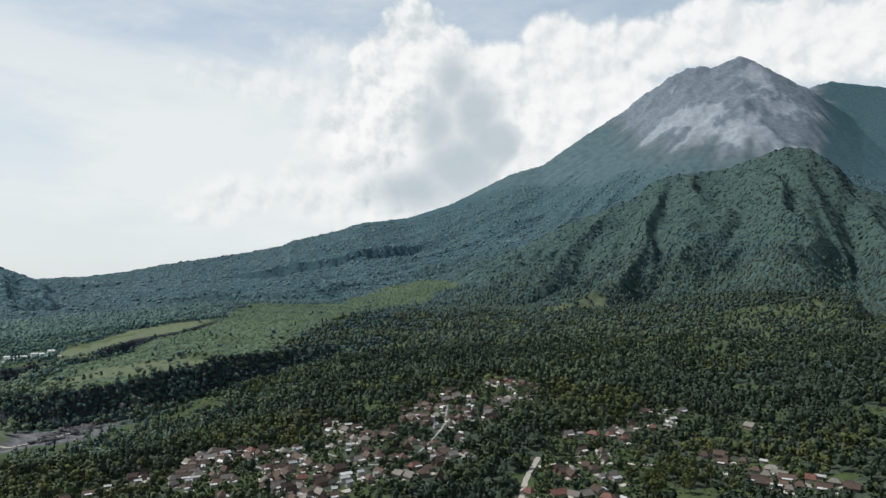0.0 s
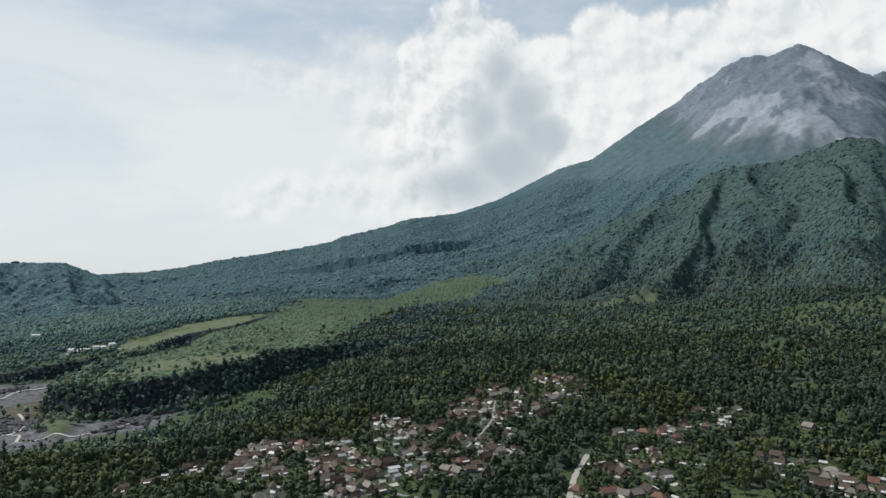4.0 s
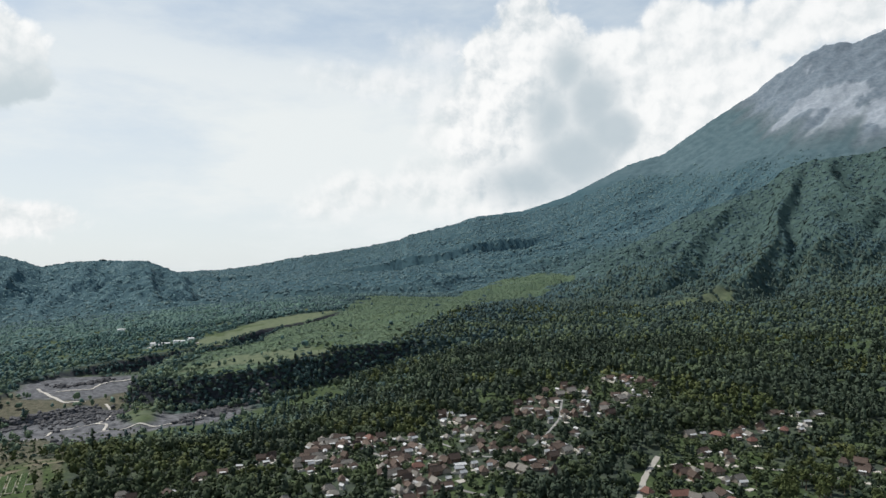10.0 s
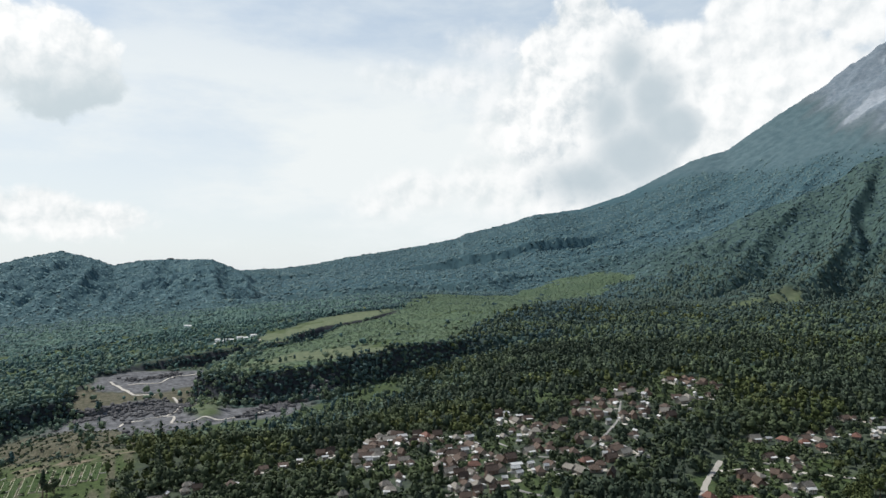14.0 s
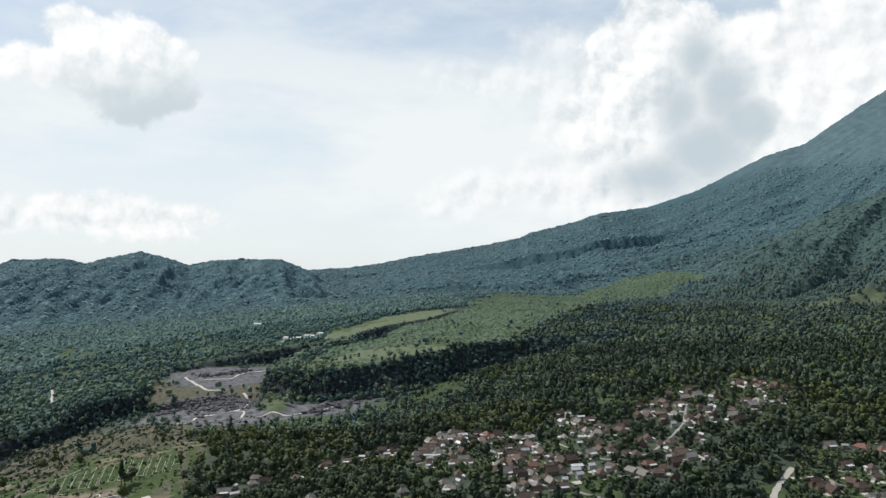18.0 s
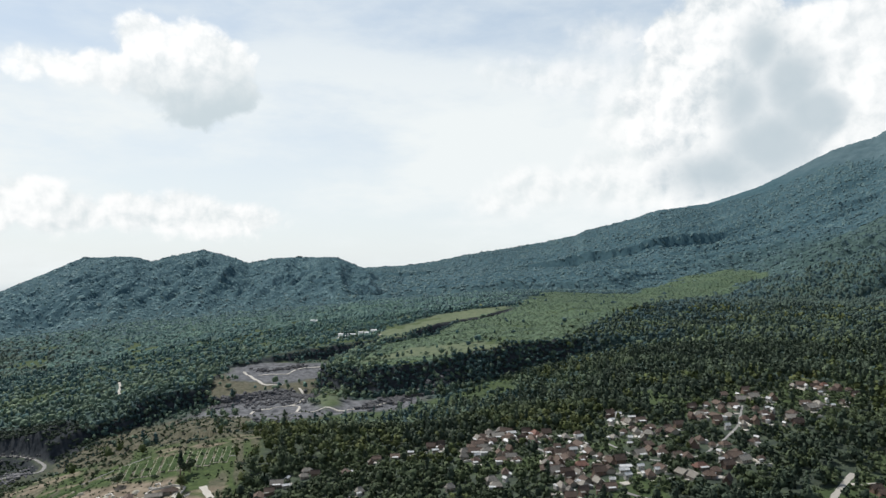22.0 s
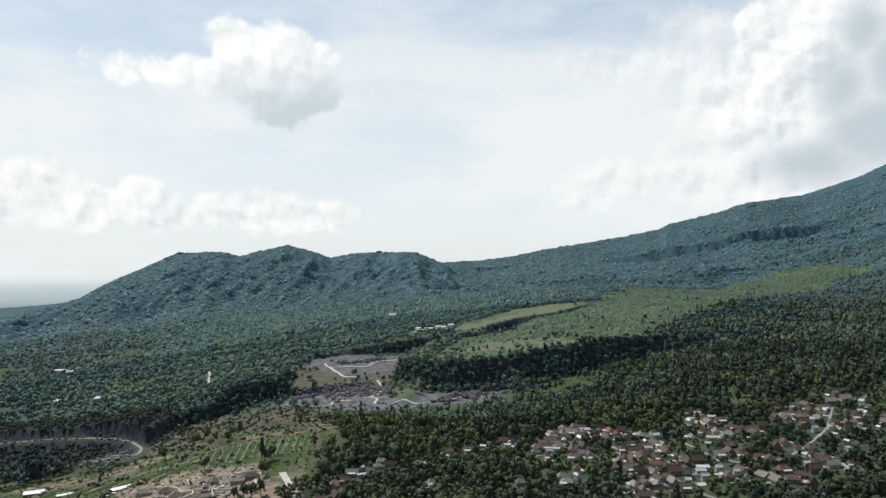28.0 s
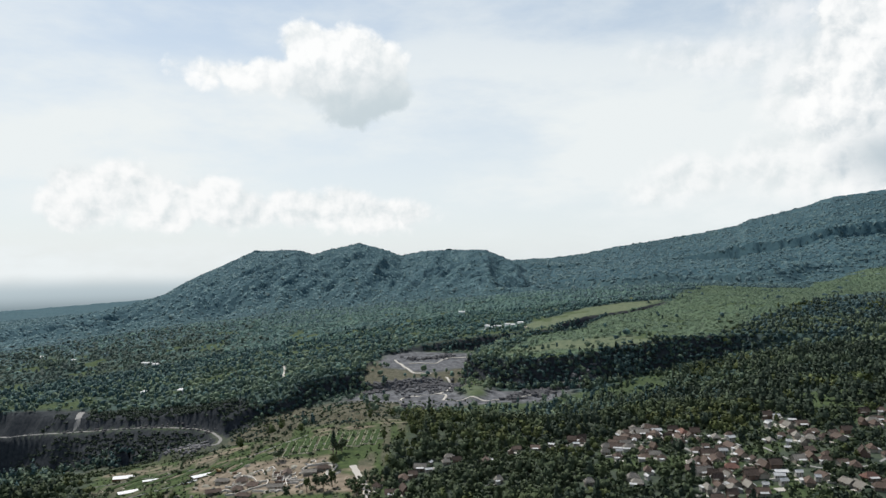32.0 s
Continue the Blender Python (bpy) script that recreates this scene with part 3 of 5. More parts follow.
def covers(x, y, z=None):
    """Shares of each kind of ground, 0 to 1."""
    z = land(x, y, False) if z is None else z
    d = np.hypot(x, y) + 1e-6
    c = {}
    gap, side, floor, half = along(x, y, RIVER)[:4]
    gap2, side2, floor2, half2 = along(x, y, BRANCH)
    edge = 12 * rough(x / 30, y / 30, 3, 41)
    bed = np.maximum(ease(half - 2 - gap - edge, 0, 14) * ease(x, -470, -420) * ease(-x, 115, 150), inside(x, y, UPPER, 6, 12))
    bed = np.maximum(bed, inside(x, y, QUARRY, 6, 12))
    bed = bed * (1 - inside(x, y, TONGUE, 7, 8))
    c["sand"] = bed
    step = 6.0
    steep = np.hypot(land(x + step, y, False) - land(x - step, y, False), land(x, y + step, False) - land(x, y - step, False)) / (2 * step)
    steep = ease(steep, 0.4, 0.65) * (d < 2000)
    c["scrub"] = inside(x, y, SCRUB, 15, 45) * (1 - bed) * (1 - 0.9 * inside(x, y, MEADOW, 8, 15))
    west = ease(-x, 420, 650) * ease(d, 650, 850) * (1 - ease(d, 1900, 2600))
    patch = ease(rough(x / 55, y / 55, 3, 51) + 0.12 * west + 0.14 * ease(x / d, 0.1, 0.3) * (1 - ease(d, 1500, 1900)), 0.30, 0.42)
    c["hay"] = np.maximum.reduce([inside(x, y, MEADOW, 8, 15) * 0.95, inside(x, y, STRIP, 6, 10), inside(x, y, TONGUE, 7, 8) * 0.8, inside(x, y, FARM, 10, 30) * 0.9, inside(x, y, PASTURE, 40, 60) * ease(rough(x / 60, y / 60, 3, 61), -0.3, 0.0) * 0.85])
    c["grass"] = np.clip(np.maximum.reduce([inside(x, y, FARM, 10, 30) * 0.4, inside(x, y, PASTURE, 40, 60) * ease(rough(x / 60, y / 60, 3, 61), -0.3, 0.0) * 0.5,
                                            inside(x, y, PLOTS, 1, 0), inside(x, y, FIELDS, 8, 14) * 0.96, inside(x, y, PALE, 2, 3), inside(x, y, BEDS, 3, 4) * 0.9, patch * ease(d, 250, 300) * (1 - ease(d, 1500 + 700 * west, 2000 + 700 * west)) * 0.8]), 0, 1)
    for lx, ly, lr in LAWNS:
        c["grass"] = np.maximum(c["grass"], 1 - ease(np.hypot((x - lx) * 0.7, y - ly) + 3 * rough(x / 8, y / 8, 2, 66), lr * 0.6, lr * 0.8))
    c["grass"] = c["grass"] * (1 - steep)
    lower = ease(half + 10 - gap - edge, 0, 20) * ease(-x, 420, 470)
    c["dry"] = np.maximum(inside(x, y, BROWN, 20, 30) * 0.96, lower * 0.3)
    c["dry"] = np.maximum(c["dry"], inside(x, y, BASIN, 8, 24) * (1 - bed) * 0.95)
    climb = np.maximum(gap + 14 * rough(x / 45, y / 45, 3, 14) - half, 0)
    c["terrace"] = inside(x, y, BROWN, 10, 20) * (1 - bed) * (np.abs(np.sin(climb / 10 + 2 * rough(x / 60, y / 60, 2, 44))) < 0.34)
    field = inside(x, y, FIELDS, 4, 8)
    strips = rough((x * 0.9 + y * 0.42) / 7, (y * 0.9 - x * 0.42) / 60, 2, 87) + 0.5 * rough(x / 22, y / 22, 3, 88)
    c["dry"] = np.maximum(c["dry"], field * ease(strips, 0.02, 0.25) * 0.85)
    c["soil"] = np.maximum(inside(x, y, SITE, 3, 8), field * ease(rough((x * 0.42 - y * 0.9) / 9, (x * 0.9 + y * 0.42) / 34, 3, 89), 0.30, 0.42) * 0.8)
    around = np.arctan2(y - PEAK[1], x - PEAK[0])
    r = np.hypot(x - PEAK[0], y - PEAK[1])
    heading = np.degrees(np.arctan2(x, y))
    streak = rough(around * 14, r / 900, 4, 71)
    bare = z + 130 * streak + 40 * wave(x / 60, y / 60, 5) - 480 * (1 - ease(heading, 27, 36))
    c["rock"] = ease(bare, 600, 900) * ease(x, 1300, 1900) * (1 - ease(heading + 1.5 * streak, 44.8, 46.0))
    twist = 0.26 * rough(x / 220, y / 220, 3, 15)
    fingers = rough((around + twist) * 60, r / 420, 3, 75)
    fans = rough(x / 210, y / 210, 4, 77)
    belt = ease(z, 620, 760) * (1 - ease(z + 120 * fans, 980, 1200)) * ease(heading, 33, 37)
    c["ash"] = c["rock"] * ease(0.22 * fingers + 1.2 * fans + 0.34 * belt - 0.16, 0.05, 0.24)
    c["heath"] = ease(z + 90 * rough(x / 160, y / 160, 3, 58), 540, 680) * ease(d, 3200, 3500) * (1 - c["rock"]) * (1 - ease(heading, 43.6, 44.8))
    # share of the haze tint: grows with distance, held back on the spur
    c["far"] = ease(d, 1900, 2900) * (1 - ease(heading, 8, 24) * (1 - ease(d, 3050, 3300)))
    open_land = np.clip(np.maximum.reduce([c["sand"], c["hay"], c["grass"], c["dry"], c["soil"], c["rock"], c["scrub"] * 0.985]), 0, 1)
    shore = np.where(side <= 0, ease(75 - gap + half, 0, 30), 0) * ease(x, -280, -240) * ease(-x, -20, 40)
    gorge = ease(34 - gap2 + half2, 0, 16) * ease(y, 1190, 1230)
    c["wood"] = (1 - open_land) * (1 - 0.8 * shore) * (1 - gorge)
    c["grass"] = np.maximum(c["grass"], 0.7 * shore * (1 - bed))
    c["bank"] = steep * (1 - c["sand"]) * np.where((side > 0) | ((gap2 < 120) & (y < 1190)), 1.0, 0.0)
    by_track = along(x, y, LEDGE)[0]
    c["bank"] = c["bank"] * ease(by_track, 52, 75) * (1 - inside(x, y, BASIN, 55)) * (1 - inside(x, y, TONGUE, 12))
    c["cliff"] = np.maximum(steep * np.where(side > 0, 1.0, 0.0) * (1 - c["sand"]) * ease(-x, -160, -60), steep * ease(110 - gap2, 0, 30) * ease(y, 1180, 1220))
    # ground by the track takes the painted shade too, steep or not
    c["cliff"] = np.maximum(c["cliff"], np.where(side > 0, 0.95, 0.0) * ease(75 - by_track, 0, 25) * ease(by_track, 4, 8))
    c["wood"] = c["wood"] * (1 - 0.22 * west) * ease(by_track, 40, 70) * (1 - inside(x, y, [(-740, 640), (-640, 580), (-560, 500), (-480, 425), (-400, 400), (-335, 480), (-330, 560), (-430, 560), (-500, 690), (-640, 700)], 12, 15))
    c["ledge"] = c["cliff"] * ease(by_track, 6, 11)
    c["canopy"] = c["wood"] * ease(d, 600, 850)
    return c


# ---- ground: one sheet from under the eye to the horizon ----
def sheet_rows():
    steps, d = [0.0, 25.0, 60.0, 120.0, 180.0], 230.0
    while d < 4950:
        steps.append(d)
        d += 3.2 + 5.2 * float(ease(np.array(d), 300, 1500)) + 1.5 * float(ease(np.array(d), 2500, 4500))
    return np.array(steps + [4960.0])


heads = np.concatenate([np.arange(-180, -58, 4.0), np.arange(-57, 54.01, 0.17), np.arange(58, 180, 4.0)])
dist = sheet_rows()
H, D = np.meshgrid(np.radians(heads), dist)
X, Y = np.sin(H) * D, np.cos(H) * D
Z = land(X, Y)
cover = covers(X, Y, Z)
tops = crowns(X / 22, Y / 22, 3) * 4
Z = Z + cover["canopy"] * ease(D, 1500, 2100) * (tops + 3 * rough(X / 30, Y / 30, 2, 17)) + cover["scrub"] * ease(D, 900, 1100) * 1.6 * crowns(X / 8, Y / 8, 23)
Z = Z + cover["rock"] * (26 * rough(X / 110, Y / 110, 5, 19) + 16 * np.abs(rough(X / 50, Y / 50, 3, 20))) + cover["cliff"] * ease(D, 500, 700) * 2.4 * rough(X / 14, Y / 14, 3, 28) + cover["sand"] * (1.5 * rough(X / 12, Y / 12, 3, 29) + 2.6 * np.maximum(rough(X / 38, Y / 38, 2, 30) - 0.1, 0))
rows_n, cols_n = X.shape
verts = np.stack([X, Y, Z], -1).reshape(-1, 3)
i = np.arange(rows_n - 1)[:, None] * cols_n + np.arange(cols_n)[None, :]
j = np.arange(rows_n - 1)[:, None] * cols_n + (np.arange(cols_n)[None, :] + 1) % cols_n
quads = np.stack([i, j, j + cols_n, i + cols_n], -1).reshape(-1, 4)


def fast_mesh(name, points, faces, material, smooth=True, normals=None):
    """A mesh from arrays of points and of faces that all have as many corners, with soft normals where given."""
    mesh = bpy.data.meshes.new(name)
    n, k = faces.shape
    mesh.vertices.add(len(points))
    mesh.vertices.foreach_set("co", np.ascontiguousarray(points, np.float32).ravel())
    mesh.loops.add(n * k)
    mesh.loops.foreach_set("vertex_index", np.ascontiguousarray(faces, np.int32).ravel())
    mesh.polygons.add(n)
    mesh.polygons.foreach_set("loop_start", np.arange(0, n * k, k, dtype=np.int32))
    mesh.polygons.foreach_set("use_smooth", np.full(n, smooth))
    mesh.update(calc_edges=True)
    if normals is not None:
        layer = mesh.attributes.new("custom_normal", "FLOAT_VECTOR", "POINT")
        layer.data.foreach_set("vector", np.ascontiguousarray(normals, np.float32).ravel())
    mesh.materials.append(material)
    return mesh


ground_mesh = fast_mesh("ground", verts, quads, GROUND)
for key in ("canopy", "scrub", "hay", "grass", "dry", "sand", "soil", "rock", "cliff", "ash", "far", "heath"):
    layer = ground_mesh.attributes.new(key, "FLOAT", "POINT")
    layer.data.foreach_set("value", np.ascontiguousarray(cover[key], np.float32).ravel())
ground = tagged(new("ground", ground_mesh), "forested volcanic land rising to a grey rocky summit", "ground", kind="structure")


def on_ground(x, y):
    """Height of the sheet itself at places within the detailed wedge."""
    x, y = np.atleast_1d(np.asarray(x, float)), np.atleast_1d(np.asarray(y, float))
    col = np.interp(np.degrees(np.arctan2(x, y)), heads, np.arange(cols_n))
    row = np.interp(np.hypot(x, y), dist, np.arange(rows_n))
    c0, r0 = np.minimum(col.astype(int), cols_n - 2), np.minimum(row.astype(int), rows_n - 2)
    u, v = col - c0, row - r0
    return (Z[r0, c0] * (1 - u) + Z[r0, c0 + 1] * u) * (1 - v) + (Z[r0 + 1, c0] * (1 - u) + Z[r0 + 1, c0 + 1] * u) * v


# ---- where the village stands: x, y, kind of roof (b brown, g grey, r red, w white metal) ----
CENTRE = [(-29, 520, "b"), (-25, 533, "g"), (-27, 500, "b"), (-18, 519, "g"), (-11, 504, "b"), (-8, 520, "w"), (1, 506, "b"), (10, 513, "r"), (15, 503, "b"), (20, 488, "b"), (31, 495, "g"),
          (-33, 485, "b"), (-29, 465, "w"), (-23, 474, "g"), (-14, 464, "b"), (-6, 453, "g"), (24, 470, "b"), (25, 452, "b"), (34, 457, "w"), (29, 441, "b"), (43, 463, "g"), (39, 438, "b"),
          (44, 450, "b"), (50, 441, "b"), (16, 430, "g"), (24, 424, "b"), (27, 413, "b"), (29, 403, "b")]
SOUTH = [(37, 425, "r"), (46, 421, "b"), (54, 428, "b"), (62, 420, "w"), (46, 411, "b"), (28, 384, "g"), (43, 402, "b"), (52, 396, "w"), (44, 383, "b"), (36, 391, "g"), (-8, 408, "w")]
EAST = [(73, 544, "w"), (76, 527, "b"), (86, 524, "b"), (71, 496, "b"), (63, 485, "g"), (73, 478, "w"), (71, 467, "w"), (87, 499, "b"), (95, 491, "b"), (101, 500, "b"), (81, 449, "b"), (90, 454, "b"),
        (96, 443, "b"), (79, 413, "w"), (105, 421, "r"), (93, 411, "g"), (107, 408, "b"), (117, 473, "b"), (122, 463, "b"), (133, 449, "b"), (123, 450, "w"), (134, 437, "g"), (120, 433, "w"),
        (154, 478, "w")]
NORTH = [(139, 549, "b"), (129, 527, "g"), (140, 524, "b"), (149, 544, "b"), (157, 536, "w"), (170, 577, "w"), (178, 566, "g"), (186, 554, "w"), (141, 499, "w"), (156, 512, "b"), (180, 527, "w"),
         (176, 516, "b"), (187, 511, "g"), (170, 533, "b"), (234, 594, "b"), (243, 599, "r"), (226, 602, "b"), (244, 583, "b"), (256, 585, "b"), (230, 573, "w"), (226, 550, "w"), (216, 540, "g"),
         (255, 571, "b"), (236, 546, "b")]
ROW_A = [(157, 366, "r"), (172, 359, "r"), (186, 354, "g"), (195, 346, "r"), (199, 396, "g"), (212, 391, "b"), (231, 415, "b"), (220, 424, "b"), (217, 378, "g"), (243, 448, "r"), (252, 440, "r"),
         (258, 431, "r"), (234, 451, "w"), (264, 454, "b"), (275, 448, "b"), (289, 444, "r")]
ROW_B = [(322, 475, "w"), (306, 483, "b"), (313, 454, "w"), (286, 382, "b"), (292, 370, "b"), (293, 345, "b"), (290, 333, "g"), (284, 317, "b"), (288, 306, "b"), (300, 311, "r"), (294, 296, "b"),
         (305, 300, "g"), (303, 287, "b"), (299, 362, "b"), (346, 411, "g")]
WEST = [(-151, 435, "w"), (-155, 449, "w"), (-138, 456, "b"), (-115, 453, "b"), (-103, 472, "b"), (-96, 411, "g"), (-79, 494, "w"), (-89, 486, "b"), (-66, 505, "b"), (-61, 491, "w"), (-40, 403, "g"),
        (-158, 424, "b"), (-146, 463, "g"), (-158, 389, "b"), (-173, 400, "b")]
HOUSES = CENTRE + SOUTH + EAST + NORTH + ROW_A + ROW_B + WEST
infill = random.Random(77)
for group, more in ((CENTRE, 40), (SOUTH, 14), (EAST, 30), (NORTH, 30), (ROW_A, 16), (ROW_B, 14), (WEST, 7)):
    tries = 0
    while more and tries < 600:
        tries += 1
        ox, oy, _ = infill.choice(group)
        turn, away = infill.uniform(0, 6.283), infill.uniform(6.4, 12)
        nx, ny = ox + math.cos(turn) * away, oy + math.sin(turn) * away
        if all((nx - hx) ** 2 + (ny - hy) ** 2 > 6.3 ** 2 for hx, hy, _ in HOUSES):
            HOUSES.append((nx, ny, infill.choices("bgw", (10, 4, 1.8))[0]))
            more -= 1
# lanes: name, line, width
MAIN_ROAD = [(128, 318), (146, 353), (165, 389), (181, 412), (190, 425)]
SIDE_ROAD = [(181, 408), (205, 412), (232, 398), (258, 380), (281, 352), (278, 325), (280, 290)]
LANE_A = [(-20, 545), (3, 494), (17, 460), (36, 433), (34, 410), (60, 380), (86, 362)]
LANE_B = [(58, 474), (66, 450), (84, 432), (112, 446), (128, 470), (150, 505), (165, 548)]
WEST_ROAD = [(-211, 441), (-198, 424), (-185, 407), (-175, 391), (-167, 351)]
CLIFF_ROAD = [p[:2] for p in LEDGE]
FAR_ROAD = [(-800, 748), (-812, 764), (-828, 779), (-836, 792)]
HILL_ROAD = [(-575, 930), (-605, 970), (-640, 1030), (-675, 1083)]
QUARRY_ROAD = [(-467, 1105), (-440, 1072), (-398, 1020), (-372, 1030)]
QUARRY_TRACKS = [[(-404, 848), (-352, 842), (-323, 830), (-287, 850), (-256, 860), (-225, 857), (-194, 882), (-165, 907)], [(-353, 859), (-357, 886), (-333, 886), (-316, 908), (-296, 887), (-289, 854)], [(-313, 899), (-309, 935), (-320, 979), (-340, 1012)], [(-434, 1086), (-391, 1103), (-384, 1142), (-340, 1187)]]
CLEAR_LAWNS = [(lx, ly, lr * 0.75) for lx, ly, lr in LAWNS]
LANES = [(MAIN_ROAD, 4.5), (SIDE_ROAD, 3.5), (LANE_A, 3.5), (LANE_B, 3.5), (WEST_ROAD, 14.0), (CLIFF_ROAD, 11.0), (FAR_ROAD, 14.0), (HILL_ROAD, 5.0), (QUARRY_ROAD, 6.0)] + [(line, 6.0) for line in QUARRY_TRACKS]
CLEAR = [(hx, hy, 6.0) for hx, hy, _ in HOUSES] + [(hx * 0.976, hy * 0.976, 5.0) for hx, hy, _ in HOUSES]
CLEAR += [(-394, 1431, 26), (-372, 1424, 26), (-352, 1440, 30), (-335, 1418, 24), (-330, 1460, 26), (-380, 1380, 22), (-360, 1390, 22), (-385, 1400, 22)]
CLEAR += CLEAR_LAWNS
COVERS = [(-405, 436, 38, 26, 9), (-329, 429, 60, 18, 7), (-374, 424, 50, 12, 5), (-371, 398, 55, 14, 7), (-331, 416, 62, 11, 4)]
STACKS = [(-245, 440), (-300, 430), (-215, 425)]
DIGGER = (-318, 432, 200)
FAR_HOUSES = [(-1684, 1438, 22), (-1529, 1410, 10), (-1254, 1376, 26), (-1203, 1348, 14), (-529, 1685, 24), (-746, 897, 8), (-810, 887, 7)]


# ---- woods ----
def leaf_cloud(centres, sizes, heights, per, leaf, seed, conic=0.0):
    """Crowns as clumps of leaf blades: per blades on each, spread over a ragged ellipsoid; returns points, faces and soft normals."""
    r = np.random.default_rng(seed)
    n = len(centres)
    way = r.normal(size=(n, per, 3))
    way /= np.linalg.norm(way, axis=2, keepdims=True)
    way[..., 2] = np.where(way[..., 2] < -0.35, -way[..., 2], way[..., 2])
    lobes = 0.2 * np.sin(way[..., :1] * 5 + r.random((n, 1, 1)) * 6) + 0.14 * np.sin(way[..., 1:2] * 7 + r.random((n, 1, 1)) * 6)
    reach = 0.62 + 0.42 * r.random((n, per, 1)) + lobes
    up = (way[..., 2:] * reach * 0.5 + 0.5)
    taper = 1 - conic * np.clip(up, 0, 1)
    at = way * reach
    spot = np.concatenate([at[..., :2] * sizes[:, None, None] * 0.5 * taper, at[..., 2:] * heights[:, None, None] * 0.5], 2) + centres[:, None, :]
    face = way + r.normal(size=(n, per, 3)) * 0.55
    face /= np.linalg.norm(face, axis=2, keepdims=True)
    side = np.cross(face, r.normal(size=(n, per, 3)))
    side /= np.linalg.norm(side, axis=2, keepdims=True)
    other = np.cross(face, side)
    big = leaf * (0.6 + 0.8 * r.random((n, per, 1)))
    corners = np.stack([spot + side * big * 0.62, spot + other * big * 0.5 + face * big * 0.12, spot - side * big * 0.62, spot - other * big * 0.5 + face * big * 0.12], 2)
    points = corners.reshape(-1, 3)
    soft = way * 0.65 + face * 0.6
    soft /= np.linalg.norm(soft, axis=2, keepdims=True)
    return points, np.arange(len(points)).reshape(-1, 4), np.repeat(soft.reshape(-1, 3), 4, 0)


def domes(centres, sizes, heights, seed, sides=5, low=True, lie=None):
    """Rounded, uneven crowns seen from afar, smooth on top; returns points and triangles."""
    r = np.random.default_rng(seed)
    n = len(centres)
    rings = ([(0.72, -0.42)] if low else []) + [(1.0, -0.02), (0.66, 0.66)]
    turn = np.arange(sides) * 2 * np.pi / sides
    spin = r.random((n, 1)) * 6.28
    layers = []
    for k, (wide, up) in enumerate(rings):
        a = turn[None, :] + spin + k * 0.5
        w = wide * (0.66 + 0.62 * r.random((n, sides)))
        layers.append(np.stack([np.cos(a) * w * sizes[:, None] * 0.5, np.sin(a) * w * sizes[:, None] * 0.5, (up + 0.2 * r.normal(size=(n, sides))) * heights[:, None] * 0.5], 2))
    layers.append(np.stack([sizes * 0.1 * r.normal(size=n), sizes * 0.1 * r.normal(size=n), heights * (0.45 + 0.1 * r.random(n))], 1)[:, None, :])
    points = np.concatenate(layers, 1)
    if lie is not None:                           # follow the slope of the ground
        points[..., 2] += points[..., 0] * lie[0][:, None] + points[..., 1] * lie[1][:, None]
    points = points + centres[:, None, :]
    k, last = points.shape[1], len(rings) - 1
    one = []
    for ring in range(last):
        for q in range(sides):
            a, b, c, d = ring * sides + q, ring * sides + (q + 1) % sides, (ring + 1) * sides + (q + 1) % sides, (ring + 1) * sides + q
            one += [(a, b, c), (a, c, d)]
    one += [(last * sides + q, last * sides + (q + 1) % sides, k - 1) for q in range(sides)]
    faces = np.array(one)[None] + (np.arange(n) * k)[:, None, None]
    return points.reshape(-1, 3), faces.reshape(-1, 3)


def scatter(d0, d1, gap, seed, h0=-56, h1=53):
    """Spots about gap metres apart between two distances."""
    r = np.random.default_rng(seed)
    x, y = np.meshgrid(np.arange(-d1, d1, gap), np.arange(0, d1, gap))
    x, y = x + (r.random(x.shape) - 0.5) * gap * 1.3, y + (r.random(y.shape) - 0.5) * gap * 1.3
    x, y = x.ravel(), y.ravel()
    d, h = np.hypot(x, y), np.degrees(np.arctan2(x, y))
    keep = (d > d0) & (d < d1) & (h > h0) & (h < h1)
    return x[keep], y[keep]


def cleared(x, y):
    """True where houses, lanes and yards leave no room for a tree."""
    blocked = np.zeros(len(x), bool)
    for hx, hy, hr in CLEAR:
        blocked |= (x - hx) ** 2 + (y - hy) ** 2 < hr * hr
    for line, half in LANES:
        blocked |= along(x, y, line)[0] < half
    return blocked


def pruned(x, y):
    """Garden trees by the houses are kept low; elsewhere 1."""
    near = np.full(len(x), 1e9)
    for hx, hy, _ in HOUSES:
        near = np.minimum(near, np.hypot(x - hx * 0.96, y - hy * 0.96))
    return 0.5 + 0.5 * ease(near, 12, 34)


def spots(d0, d1, gap, seed, share=1.0, kind="wood"):
    x, y = scatter(d0, d1, gap, seed)
    r = np.random.default_rng(seed + 1)
    keep = r.random(len(x)) < covers(x, y)[kind] * share * (1 - ease(on_ground(x, y) + 90 * rough(x / 160, y / 160, 3, 58), 560, 690) * ease(np.hypot(x, y), 3200, 3500))
    if d0 < 1200:
        keep &= ~cleared(x, y)
    return x[keep], y[keep]


